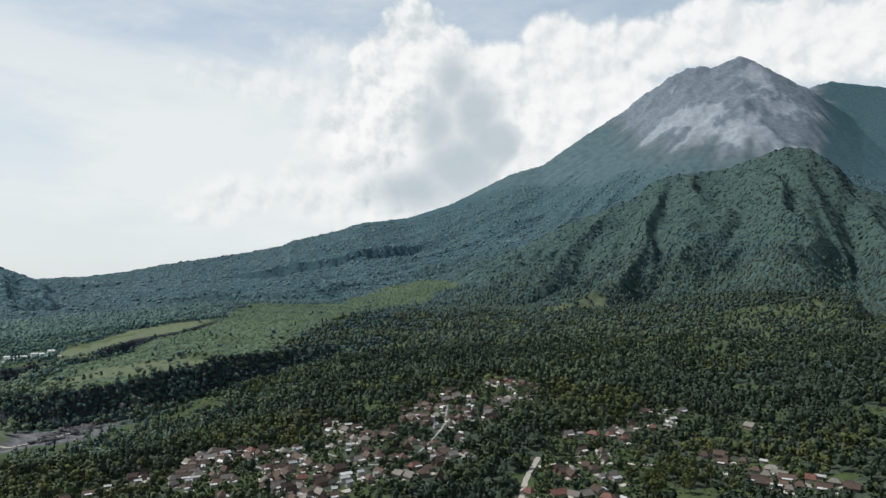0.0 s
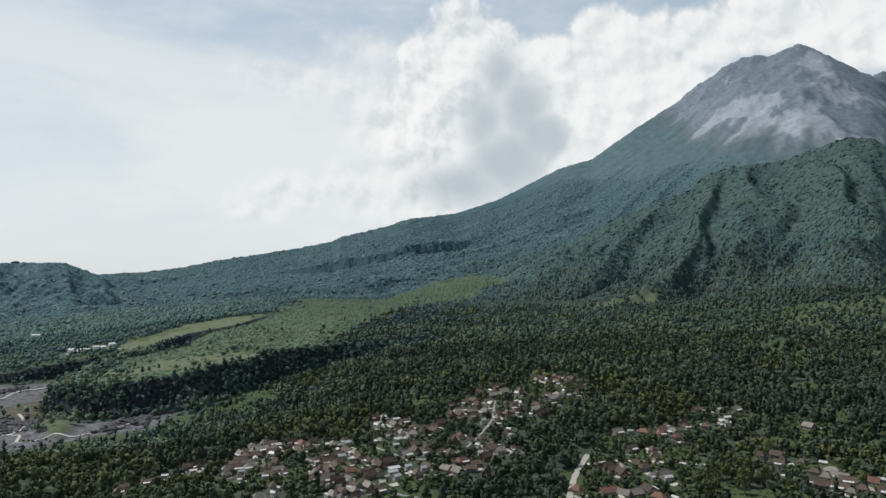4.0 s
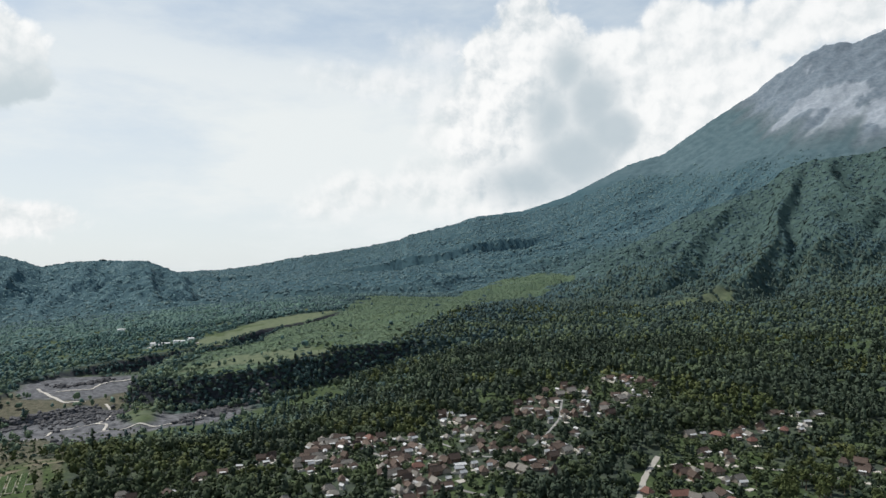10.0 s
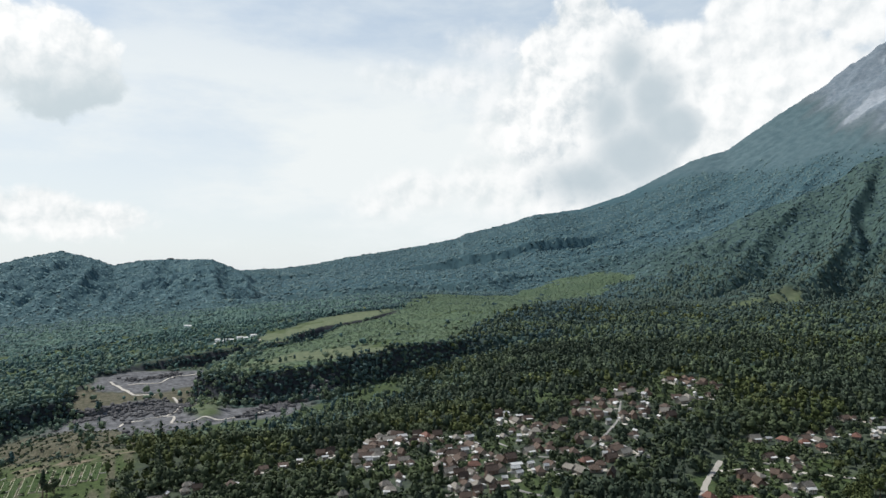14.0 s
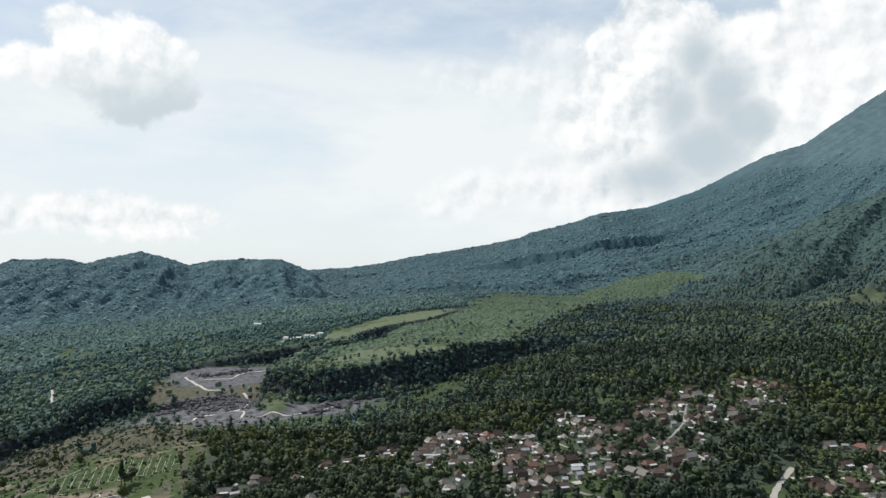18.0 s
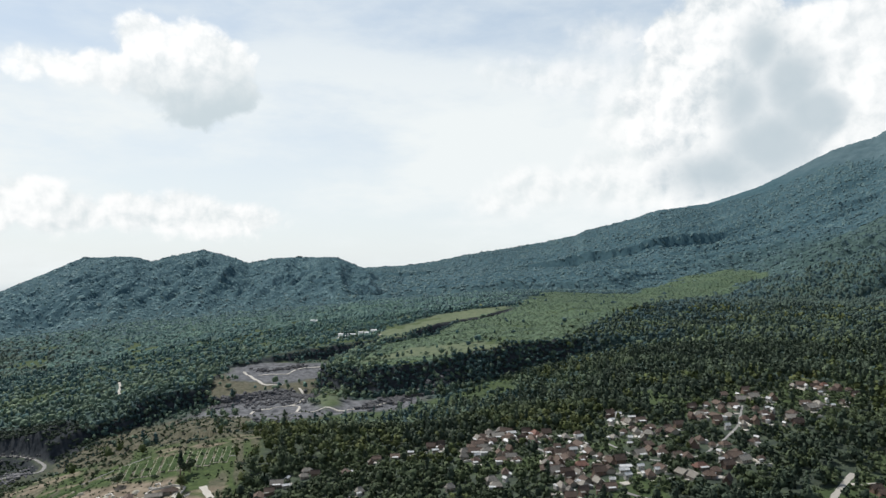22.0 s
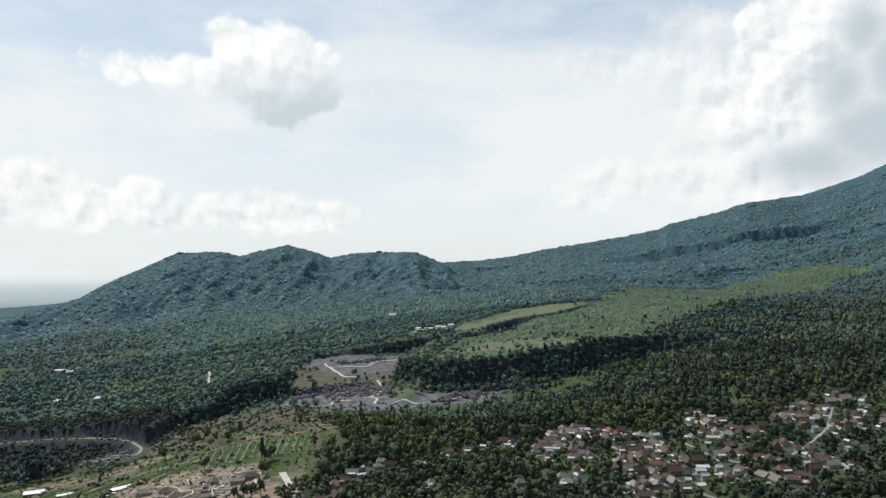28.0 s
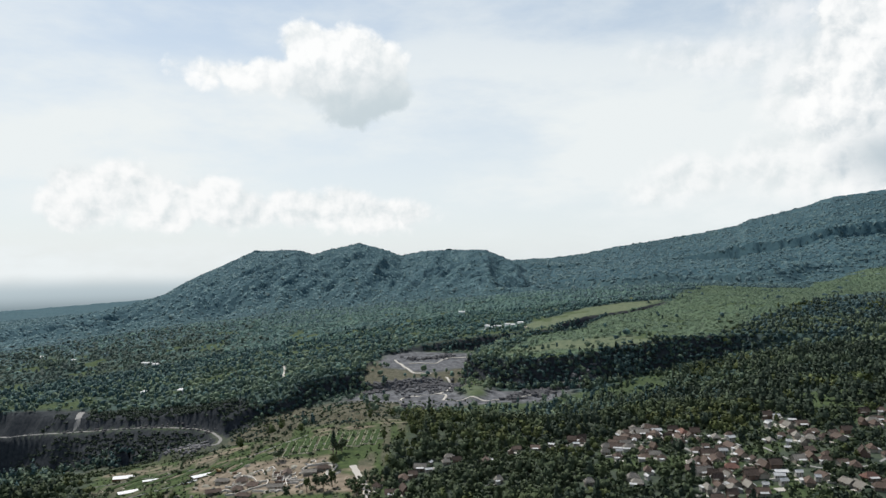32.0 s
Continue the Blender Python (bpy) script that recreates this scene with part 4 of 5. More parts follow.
def wood(name, place, seed, size, tall, per, leaf, material, label, conic=0.0, sink=0.52):
    """Many trees as one thing: leaf clumps round a rounded core, or rounded crowns alone where per is 0 or less."""
    x, y = place
    r = np.random.default_rng(seed + 3)
    low = pruned(x, y) if len(x) and np.hypot(x, y).min() < 700 else 1.0
    s = size * (0.42 + 1.05 * r.random(len(x)) ** 1.6) * (0.4 + 0.6 * low)
    t = tall * np.maximum(0.5 + 0.7 * r.random(len(x)) + 0.45 * rough(x / 70, y / 70, 2, 91), 0.5) * low
    at = np.stack([x, y, on_ground(x, y) + t * sink], 1)
    soft = None
    if per > 0:
        points, faces, soft = leaf_cloud(at, s, t, per, leaf, seed + 2, conic)
        core, tris = domes(at, s * (0.68 - 0.35 * conic), t * 0.72, seed + 4)
        out = core - np.repeat(at, len(core) // len(at), 0)
        soft = np.concatenate([soft, out / np.linalg.norm(out, axis=1, keepdims=True)])
        points, faces = np.concatenate([points, core]), np.concatenate([np.concatenate([faces[:, [0, 1, 2]], faces[:, [0, 2, 3]]]), tris + len(points)])
    else:
        lie = None if per == 0 else (np.clip((on_ground(x + 7, y) - on_ground(x - 7, y)) / 14, -0.7, 0.7), np.clip((on_ground(x, y + 7) - on_ground(x, y - 7)) / 14, -0.7, 0.7))
        points, faces = domes(at, s, t, seed + 2, 5, per == 0, lie)
    return tagged(new(name, fast_mesh(name, points, faces, material, True, soft)), label, "forest", kind="stuff")


def toned(name, place, seed, size, tall, per, leaf, warm, cool, label, conic=0.0, sink=0.52):
    """Woods whose leaves grow warmer towards the spur, from haze-tinted on the plain."""
    h = np.degrees(np.arctan2(*place))
    here, there = split(place, ease(h, -15, 6), seed + 6)
    wood(name, here, seed, size, tall, per, leaf, warm, label, conic, sink)
    wood(name, there, seed + 1, size, tall, per, leaf, cool, label, conic, sink)


def split(place, chance, seed):
    """Two groups of spots: the first with the given chance at each."""
    pick = np.random.default_rng(seed).random(len(place[0])) < chance
    return (place[0][pick], place[1][pick]), (place[0][~pick], place[1][~pick])


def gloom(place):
    """Dark pines among the broadleaf trees; more below the spur, painting in cloud shade."""
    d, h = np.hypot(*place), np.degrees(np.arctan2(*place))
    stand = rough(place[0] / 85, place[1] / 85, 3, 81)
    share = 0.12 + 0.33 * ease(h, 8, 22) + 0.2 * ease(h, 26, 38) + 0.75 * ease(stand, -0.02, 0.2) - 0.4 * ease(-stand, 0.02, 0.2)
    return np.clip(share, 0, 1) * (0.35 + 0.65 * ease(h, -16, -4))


broad = spots(330, 620, 7.8, 101)
order = np.argsort(np.hypot(*broad))
BELT = 260                                        # the nearest trees are things of their own
SITE_TREES = [(-219, 392), (-215, 397), (-208, 394), (-206, 402), (-221, 433), (-225, 438), (-234, 460), (-232, 465), (-235, 457), (-276, 448)]      # round the building site
near_x = np.concatenate([broad[0][order[:BELT]], [p[0] for p in SITE_TREES]])
near_y = np.concatenate([broad[1][order[:BELT]], [p[1] for p in SITE_TREES]])
rest = broad[0][order[BELT:]], broad[1][order[BELT:]]
dark, green = split(rest, gloom(rest), 102)
bamboo, green = split(green, 0.85 * ease(rough(green[0] / 70, green[1] / 70, 2, 95), -0.05, 0.2), 105)
wood("bamboo_groves", bamboo, 106, 8.0, 10, 54, 1.6, LEAF_PALE, "light green bamboo groves among the village woods")
wood("mixed_woods", green, 101, 8.6, 11, 64, 1.5, LEAF, "dense mixed green trees round the village")
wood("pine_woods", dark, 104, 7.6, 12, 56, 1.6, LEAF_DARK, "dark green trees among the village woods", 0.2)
tall = spots(400, 620, 19.0, 131, 0.8)
tall, _ = split(tall, 0.25 + 0.75 * ease(np.degrees(np.arctan2(*tall)), -14, 4), 132)
wood("tall_woods", tall, 131, 5.0, 17, 60, 1.7, LEAF_DARK, "tall dark trees standing out of the woods", 0.5)
valley = spots(620, 1050, 8.8, 151)
grove, valley = split(valley, 0.65 * ease(-valley[0], 330, 480) * ease(valley[1], 700, 800), 153)
wood("grove", grove, 158, 8.0, 7, 20, 2.4, LEAF_SUNLIT, "light grey-green groves on the plain beyond the river")
dark, green = split(valley, gloom(valley), 152)
bamboo, green = split(green, 0.8 * ease(rough(green[0] / 70, green[1] / 70, 2, 95), -0.05, 0.2) * ease(np.degrees(np.arctan2(*green)), -12, 0), 156)
wood("bamboo_groves", bamboo, 157, 8.5, 9, 20, 2.6, LEAF_PALE, "light green bamboo groves over the valley")
toned("valley_woods", green, 151, 9.5, 11, 34, 2.1, LEAF_WOOD, LEAF_VALLEY_HAZE, "green broadleaf woods over the valley")
toned("valley_woods", dark, 154, 8.5, 12, 32, 2.0, LEAF_DARK, LEAF_PINE_HAZE, "dark pine woods over the valley", 0.2)
tall = spots(620, 1050, 15.0, 171, 0.8)
tall, _ = split(tall, 0.25 + 0.75 * ease(np.degrees(np.arctan2(*tall)), -16, 2), 172)
toned("valley_woods", tall, 171, 5.5, 16, 30, 2.0, LEAF_DARK, LEAF_PINE_HAZE, "dark slender trees over the valley woods", 0.5)
wood("bank_woods", spots(560, 1500, 5.2, 181, 0.95, "bank"), 181, 7.5, 7.5, 18, 2.0, LEAF_PINE_HAZE, "dark trees clinging to the steep valley sides")
slope = spots(1050, 1750, 8.0, 191)
grove, slope = split(slope, 0.35 * ease(-slope[0], 250, 420), 195)
wood("grove", grove, 196, 7.0, 5.5, 0, 0, LEAF_SUNLIT, "light groves on the plain below the hill")
green, slope = split(slope, 0.75 * (1 - ease(np.hypot(*slope), 1050, 1700)), 192)
lean_to = np.degrees(np.arctan2(*slope))
bamboo, slope = split(slope, 0.55 * ease(rough(slope[0] / 60, slope[1] / 60, 2, 95), 0.0, 0.25) * ease(lean_to, -8, 4), 199)
wood("bamboo_groves", bamboo, 200, 8.0, 8, 0, 0, LEAF_PALE, "light green groves among the dark slope woods")
lean_to = np.degrees(np.arctan2(*slope))
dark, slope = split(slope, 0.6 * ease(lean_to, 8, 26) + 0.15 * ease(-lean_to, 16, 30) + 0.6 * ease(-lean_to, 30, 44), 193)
toned("slope_woods", green, 190, 9.0, 9, 0, 0, LEAF_WOOD, LEAF_VALLEY_HAZE, "green woods on the lowest slopes")
toned("slope_woods", slope, 191, 8.6, 8, 0, 0, LEAF_SPUR_HAZE, LEAF_SLOPE_HAZE, "woods on the lower slopes of the volcano")
# rightmost pines get the darkest leaf, painting shade at that edge
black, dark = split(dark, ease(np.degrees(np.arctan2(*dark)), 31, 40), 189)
wood("slope_woods", black, 188, 8.6, 11, 0, 0, LEAF_DARK, "pine woods on the lower slopes, shade painted into their leaves")
toned("slope_woods", dark, 194, 8.6, 11, 0, 0, LEAF_MID, LEAF_PINE_HAZE, "dark pine woods on the lower slopes")
tall = spots(1050, 1750, 18.0, 197, 0.8)
tall, _ = split(tall, 0.15 + 0.85 * ease(np.degrees(np.arctan2(*tall)), -8, 8), 198)
toned("slope_woods", tall, 197, 6.0, 16, 14, 3.0, LEAF_MID, LEAF_PINE_HAZE, "dark taller trees among the slope woods", 0.4)
foot = spots(1750, 2500, 10.5, 211)
# distance decides which crowns take the haze-tinted leaves
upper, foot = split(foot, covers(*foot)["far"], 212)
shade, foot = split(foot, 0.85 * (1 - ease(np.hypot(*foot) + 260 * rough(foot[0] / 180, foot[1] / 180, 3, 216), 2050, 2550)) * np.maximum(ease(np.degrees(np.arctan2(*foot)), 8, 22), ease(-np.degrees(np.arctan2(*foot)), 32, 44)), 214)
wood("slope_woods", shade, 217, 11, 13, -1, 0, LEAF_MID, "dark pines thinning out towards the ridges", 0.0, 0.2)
toned("slope_woods", foot, 211, 13, 9, -1, 0, LEAF_SPUR_HAZE, LEAF_SLOPE_HAZE, "distant woods on the foot of the volcano", 0.0, 0.1)
wood("mountain_woods", upper, 213, 13, 8, -1, 0, LEAF_FAR_HAZE, "woods towards the ridges, tinted blue with painted haze", 0.0, 0.1)
ridge = spots(2500, 4100, 14.0, 231)
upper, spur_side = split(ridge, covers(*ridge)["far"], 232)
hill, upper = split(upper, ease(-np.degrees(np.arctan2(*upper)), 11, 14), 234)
wood("hill_woods", hill, 235, 14, 6.0, -1, 0, LEAF_HILL_HAZE, "forest over the long hill, tinted blue with painted haze", 0.0, 0.02)
wood("mountain_woods", upper, 231, 16, 5.2, -1, 0, LEAF_FAR_HAZE, "far forest on the ridges of the volcano, tinted blue with painted haze", 0.0, 0.02)
# crowns further right take the leaf with shade painted in
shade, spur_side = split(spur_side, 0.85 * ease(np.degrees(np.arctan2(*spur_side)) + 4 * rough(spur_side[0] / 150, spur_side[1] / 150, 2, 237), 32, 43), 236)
wood("mountain_woods", shade, 238, 16, 5.0, -1, 0, LEAF_SPUR_SHADE, "dark green forest on the spur, shade painted into its leaves", 0.0, 0.02)
wood("mountain_woods", spur_side, 233, 16, 5.0, -1, 0, LEAF_SPUR_HAZE, "green forest on the spur below the summit, tinted with painted haze", 0.0, 0.02)
slim = spots(900, 1650, 15.0, 261, 1.0, "grass")
keep = inside(slim[0], slim[1], PASTURE, 40, 40) > 0.3
wood("slender_trees", (slim[0][keep], slim[1][keep]), 261, 5.0, 13, 16, 2.2, LEAF_MID, "slender dark trees scattered over the bright pasture", 0.3)
wood("scrub", spots(950, 2900, 8.0, 251, 0.9, "scrub"), 251, 8.0, 2.6, -1, 0, LEAF_HEATH, "low light green scrub on the old lava slope", 0.0, 0.2)
wood("bushes", spots(600, 1150, 4.6, 275, 0.8, "ledge"), 275, 7.0, 3.0, 12, 1.6, LEAF_DARK, "dark bushes on the steep cliff below the track", 0.0, 0.35)
shrub_x, shrub_y = scatter(520, 900, 5.0, 277, -60, -30)
keep = inside(shrub_x, shrub_y, [(-740, 640), (-640, 580), (-560, 500), (-480, 425), (-400, 420), (-335, 520), (-330, 560), (-430, 560), (-500, 690), (-640, 700)], 4, 10) > 0.5
keep &= covers(shrub_x, shrub_y)["grass"] < 0.5
wood("bushes", (shrub_x[keep], shrub_y[keep]), 277, 4.2, 3.0, 10, 1.5, LEAF, "low green shrubs on the near river bank", 0.0, 0.4)
wood("bushes", spots(520, 1000, 3.4, 279, 0.75, "terrace"), 279, 3.6, 2.2, 8, 1.3, LEAF_MID, "dark bushes in rows along the brown terraces", 0.0, 0.35)
wood("bushes", spots(420, 1000, 7.0, 271, 0.4, "dry"), 271, 4.0, 2.6, 10, 1.5, LEAF, "bushes on the brown valley terraces", 0.0, 0.4)
garden_x, garden_y = scatter(330, 660, 4.6, 281, -26, 45)
near_home = np.full(len(garden_x), 1e9)
for hx, hy, _ in HOUSES:
    near_home = np.minimum(near_home, np.hypot(garden_x - hx, garden_y - hy))
keep = (near_home > 5.5) & (near_home < 26) & (along(garden_x, garden_y, LANE_A)[0] > 2.6) & (along(garden_x, garden_y, LANE_B)[0] > 2.6) & (along(garden_x, garden_y, MAIN_ROAD)[0] > 3.2)
wood("bushes", spots(380, 620, 11.0, 291, 0.14, "grass"), 291, 3.6, 2.4, 10, 1.2, LEAF, "scattered bushes and small trees over the fields", 0.0, 0.4)
wood("tussocks", spots(380, 640, 4.0, 295, 0.45, "grass"), 295, 2.2, 0.9, 6, 0.8, LEAF, "low dark tussocks over the grass", 0.0, 0.4)
wood("garden_shrubs", (garden_x[keep], garden_y[keep]), 281, 5.5, 5.0, 10, 1.5, LEAF, "green shrubs and banana plants in the village gardens", 0.0, 0.4)


# ---- single trees of the nearest belt ----
def part(name, bm, material, parent, label=""):
    """One mesh object under a thing or a part."""
    mesh = bpy.data.meshes.new(name)
    bm.to_mesh(mesh)
    bm.free()
    mesh.materials.append(material)
    ob = new(name, mesh)
    ob.parent = parent
    return tagged(ob, label)


def limb(bm, a, b, r0, r1, sides=6):
    """A tapered round length from a to b."""
    a, b = Vector(a), Vector(b)
    turn = (b - a).to_track_quat("Z", "Y").to_matrix()
    rings = []
    for spot, r in ((a, r0), (b, r1)):
        rings.append([bm.verts.new(spot + turn @ Vector((math.cos(2 * math.pi * k / sides) * r, math.sin(2 * math.pi * k / sides) * r, 0))) for k in range(sides)])
    for k in range(sides):
        bm.faces.new((rings[0][k], rings[0][(k + 1) % sides], rings[1][(k + 1) % sides], rings[1][k]))
    bm.faces.new(rings[1])


def tree(name, label, size, tall, per, leaf, material, conic, seed):
    """A tree: tapered trunk with limbs and a crown of leaf clumps."""
    r = random.Random(seed)
    top = new(name)
    bm = bmesh.new()
    fork = Vector((r.uniform(-0.3, 0.3), r.uniform(-0.3, 0.3), tall * 0.38))
    limb(bm, (0, 0, -0.6), fork, 0.035 * tall, 0.022 * tall, 8)
    limb(bm, fork, (fork.x, fork.y, tall * 0.85), 0.022 * tall, 0.006 * tall)
    for k in range(5):
        turn = k * 1.26 + r.uniform(-0.4, 0.4)
        limb(bm, fork + Vector((0, 0, 0.08 * tall * k / 5)), (math.cos(turn) * size * 0.33, math.sin(turn) * size * 0.33, tall * r.uniform(0.55, 0.72)), 0.013 * tall, 0.004 * tall, 5)
    part("trunk", bm, BARK, top)
    n = 5
    lobes = np.array([[math.cos(k * 1.3) * size * 0.2 * (1 - conic), math.sin(k * 1.3) * size * 0.2 * (1 - conic), tall * (0.5 + 0.09 * k)] for k in range(n)])
    spread = np.array([size * (0.78 - 0.07 * k) * (1 - conic * k / n) for k in range(n)])
    points, faces, soft = leaf_cloud(lobes, spread, np.full(n, tall * 0.5), per // n, leaf, seed)
    crown = new("crown", fast_mesh("crown", points, faces, material, True, soft))
    crown.parent = top
    return tagged(top, label, "tree", "trees by the village")


kinds = [tree("broadleaf_tree", "broad green tree with a rounded leafy crown", 8.5, 10.5, 330, 1.15, LEAF, 0.0, 1),
         tree("broadleaf_tree", "spreading green tree with an uneven crown", 10.5, 9.5, 380, 1.2, LEAF, 0.0, 2),
         tree("slender_tree", "tall slender dark green tree", 4.6, 15.0, 300, 1.05, LEAF_DARK, 0.55, 3),
         tree("bamboo_clump", "light green feathery bamboo clump", 7.0, 11.0, 320, 0.95, LEAF_PALE, 0.15, 4),
         tree("fruit_tree", "small round garden tree with bright leaves", 5.5, 6.0, 240, 0.8, LEAF_PALE, 0.0, 5)]
chooser = random.Random(5)
used = set()
clumps = random.Random(6)
near_x, near_y = np.append(near_x, [clumps.gauss(243, 13) for _ in range(26)]), np.append(near_y, [clumps.gauss(352, 12) for _ in range(26)])
for px, py, low in zip(near_x, near_y, pruned(near_x, near_y)):
    # more dark slender trees to the right, standing in for cloud shade
    pick = 3 if (px - 243) ** 2 + (py - 352) ** 2 < 900 else 4 if low < 0.7 else chooser.choices(range(5), (5, 4, 2, 3, 1) if px < 90 else (3, 2, 4, 1, 1))[0]
    grow = chooser.uniform(0.75, 1.2)
    m = pose(px, py, float(on_ground(px, py)[0]), 0, 0, chooser.uniform(0, 360)) @ Matrix.Diagonal((grow, grow, grow, 1))
    if pick in used:
        copy_thing(kinds[pick], m)
    else:
        kinds[pick].matrix_basis = m
        used.add(pick)


# ---- houses ----
def block(bm, x0, x1, y0, y1, z0, z1):
    v = [bm.verts.new((x, y, z)) for z in (z0, z1) for x, y in ((x0, y0), (x1, y0), (x1, y1), (x0, y1))]
    for f in ((3, 2, 1, 0), (4, 5, 6, 7), (0, 1, 5, 4), (1, 2, 6, 5), (2, 3, 7, 6), (3, 0, 4, 7)):
        bm.faces.new([v[k] for k in f])


def slab(bm, corners, thick):
    """A plate with its upper face on the corners."""
    top = [Vector(c) for c in corners]
    down = (top[1] - top[0]).cross(top[2] - top[0]).normalized() * thick
    if down.z > 0:
        down = -down
    a, b = [bm.verts.new(c) for c in top], [bm.verts.new(c + down) for c in top]
    bm.faces.new(a)
    bm.faces.new(b[::-1])
    for k in range(len(a)):
        bm.faces.new((a[k], b[k], b[(k + 1) % len(a)], a[(k + 1) % len(a)]))


def shaped(make, *given):
    bm = bmesh.new()
    make(bm, *given)
    return bm


def opening(parent, name, x, y, z, wide, high, face, material):
    """A door or window standing proud of a long wall; face is -1 or 1."""
    y0, y1 = sorted((y, y + face * 0.06))
    if name == "door":
        return part("door", shaped(block, x - wide / 2, x + wide / 2, y0, y1, z, z + high), WOOD, parent)
    bm = bmesh.new()
    for a, b, c, d in ((-wide / 2, wide / 2, 0, 0.08), (-wide / 2, wide / 2, high - 0.08, high), (-wide / 2, -wide / 2 + 0.08, 0.08, high - 0.08), (wide / 2 - 0.08, wide / 2, 0.08, high - 0.08)):
        block(bm, x + a, x + b, y0, y1, z + c, z + d)
    window = part("window", bm, material, parent)
    y2, y3 = sorted((y, y + face * 0.03))
    part("pane", shaped(block, x - wide / 2 + 0.08, x + wide / 2 - 0.08, y2, y3, z + 0.08, z + high - 0.08), GLASS, window)
    return window


def house(kind, long, deep, hipped, porch, label, wall=None, annex=0.0):
    """A one-storey house with its ridge along x."""
    top = new("house")
    wall = wall or WALL
    high, rise, over = 2.3, deep * (0.12 if kind == "w" else 0.26), 1.2
    walls = bmesh.new()
    block(walls, -long / 2, long / 2, -deep / 2, deep / 2, -1.2, high)
    body = part("wall", walls, wall, top)
    hx, hy, e = long / 2 + over, deep / 2 + over, high - over * rise / (deep / 2) + 0.12
    rx = long / 2 - deep * 0.32 if hipped else hx
    r = high + rise + 0.12
    cover_mat = ROOFS[kind]
    part("roof_slope", shaped(slab, [(-hx, -hy, e), (hx, -hy, e), (rx, 0, r), (-rx, 0, r)], 0.14), cover_mat, top)
    part("roof_slope", shaped(slab, [(hx, hy, e), (-hx, hy, e), (-rx, 0, r), (rx, 0, r)], 0.14), cover_mat, top)
    if hipped:
        part("roof_hip", shaped(slab, [(hx, -hy, e), (hx, hy, e), (rx, 0, r)], 0.14), cover_mat, top)
        part("roof_hip", shaped(slab, [(-hx, hy, e), (-hx, -hy, e), (-rx, 0, r)], 0.14), cover_mat, top)
    else:
        for s in (-1, 1):
            bm = bmesh.new()
            x0, x1 = sorted((s * (long / 2 - 0.15), s * (long / 2 - 0.02)))
            lo = [bm.verts.new((x, y, z)) for x in (x0, x1) for y, z in ((-deep / 2, high), (deep / 2, high), (0, high + rise - 0.08))]
            for f in ((0, 1, 2), (5, 4, 3), (0, 3, 4, 1), (1, 4, 5, 2), (2, 5, 3, 0)):
                bm.faces.new([lo[k] for k in f])
            part("gable", bm, wall, top)
    ridge = bmesh.new()
    limb(ridge, (-rx, 0, r), (rx, 0, r), 0.16, 0.16, 6)
    part("ridge_cap", ridge, cover_mat, top)
    for face in (-1, 1):
        y = face * deep / 2
        opening(top, "door", -long * 0.1 * face, y, 0, 1.0, 2.05, face, WOOD)
        for x in (-long * 0.34, long * 0.16, long * 0.36):
            if abs(x + long * 0.1 * face) > 1.2:
                opening(top, "window", x, y, 0.95, 1.15, 1.15, face, WOOD)
    if annex:
        x0, x1, y0, y1 = long * 0.06, long * 0.5 + annex, deep / 2 + 0.02, deep / 2 + 2.9
        part("annex_wall", shaped(block, x0, x1, y0, y1, -1.2, 1.75), CONCRETE if annex > 1 else wall, top)
        part("annex_roof", shaped(slab, [(x0 - 0.4, y1 + 0.5, 1.78), (x1 + 0.5, y1 + 0.5, 1.78), (x1 + 0.5, y0, 2.2), (x0 - 0.4, y0, 2.2)], 0.1), ROOFS["w" if annex > 1 else "g"], top, "patched lean-to roof")
    if porch:
        y0 = -deep / 2 - over + 0.35
        part("porch_roof", shaped(slab, [(-long * 0.36, y0 - 2.6, 2.15), (long * 0.36, y0 - 2.6, 2.15), (long * 0.36, y0, 2.55), (-long * 0.36, y0, 2.55)], 0.1), ROOFS["w" if kind != "w" else "g"], top)
        for x in (-long * 0.33, 0, long * 0.33):
            part("post", shaped(block, x - 0.07, x + 0.07, y0 - 2.45, y0 - 2.31, -1.0, 2.1), CONCRETE, top)
    return tagged(top, label, "house", "houses of the village")


models = {"b": [house("b", 10.0, 7.5, False, True, "brown clay-tiled village house with a gable roof and porch"), house("b", 9.0, 7.0, True, False, "brown clay-tiled house with a hipped roof and lean-to", None, 1.6),
                house("b", 11.5, 7.0, False, False, "long brown-roofed village house of bare brick with a lean-to", BRICK, 0.8)],
          "g": [house("g", 9.5, 7.0, True, False, "house with a weathered grey hipped tile roof and lean-to", None, 1.8), house("g", 10.5, 8.0, False, True, "grey-tiled village house with a metal porch roof")],
          "r": [house("r", 10.5, 8.0, True, True, "house with a bright red-brown hipped tile roof"), house("r", 13.0, 7.5, False, False, "long house with a red tile roof")],
          "w": [house("w", 8.5, 6.0, False, False, "small building under a white metal sheet roof"), house("w", 11.0, 6.5, False, False, "low shed with a pale corrugated metal roof", CONCRETE)]}
placed = set()
builder = random.Random(9)
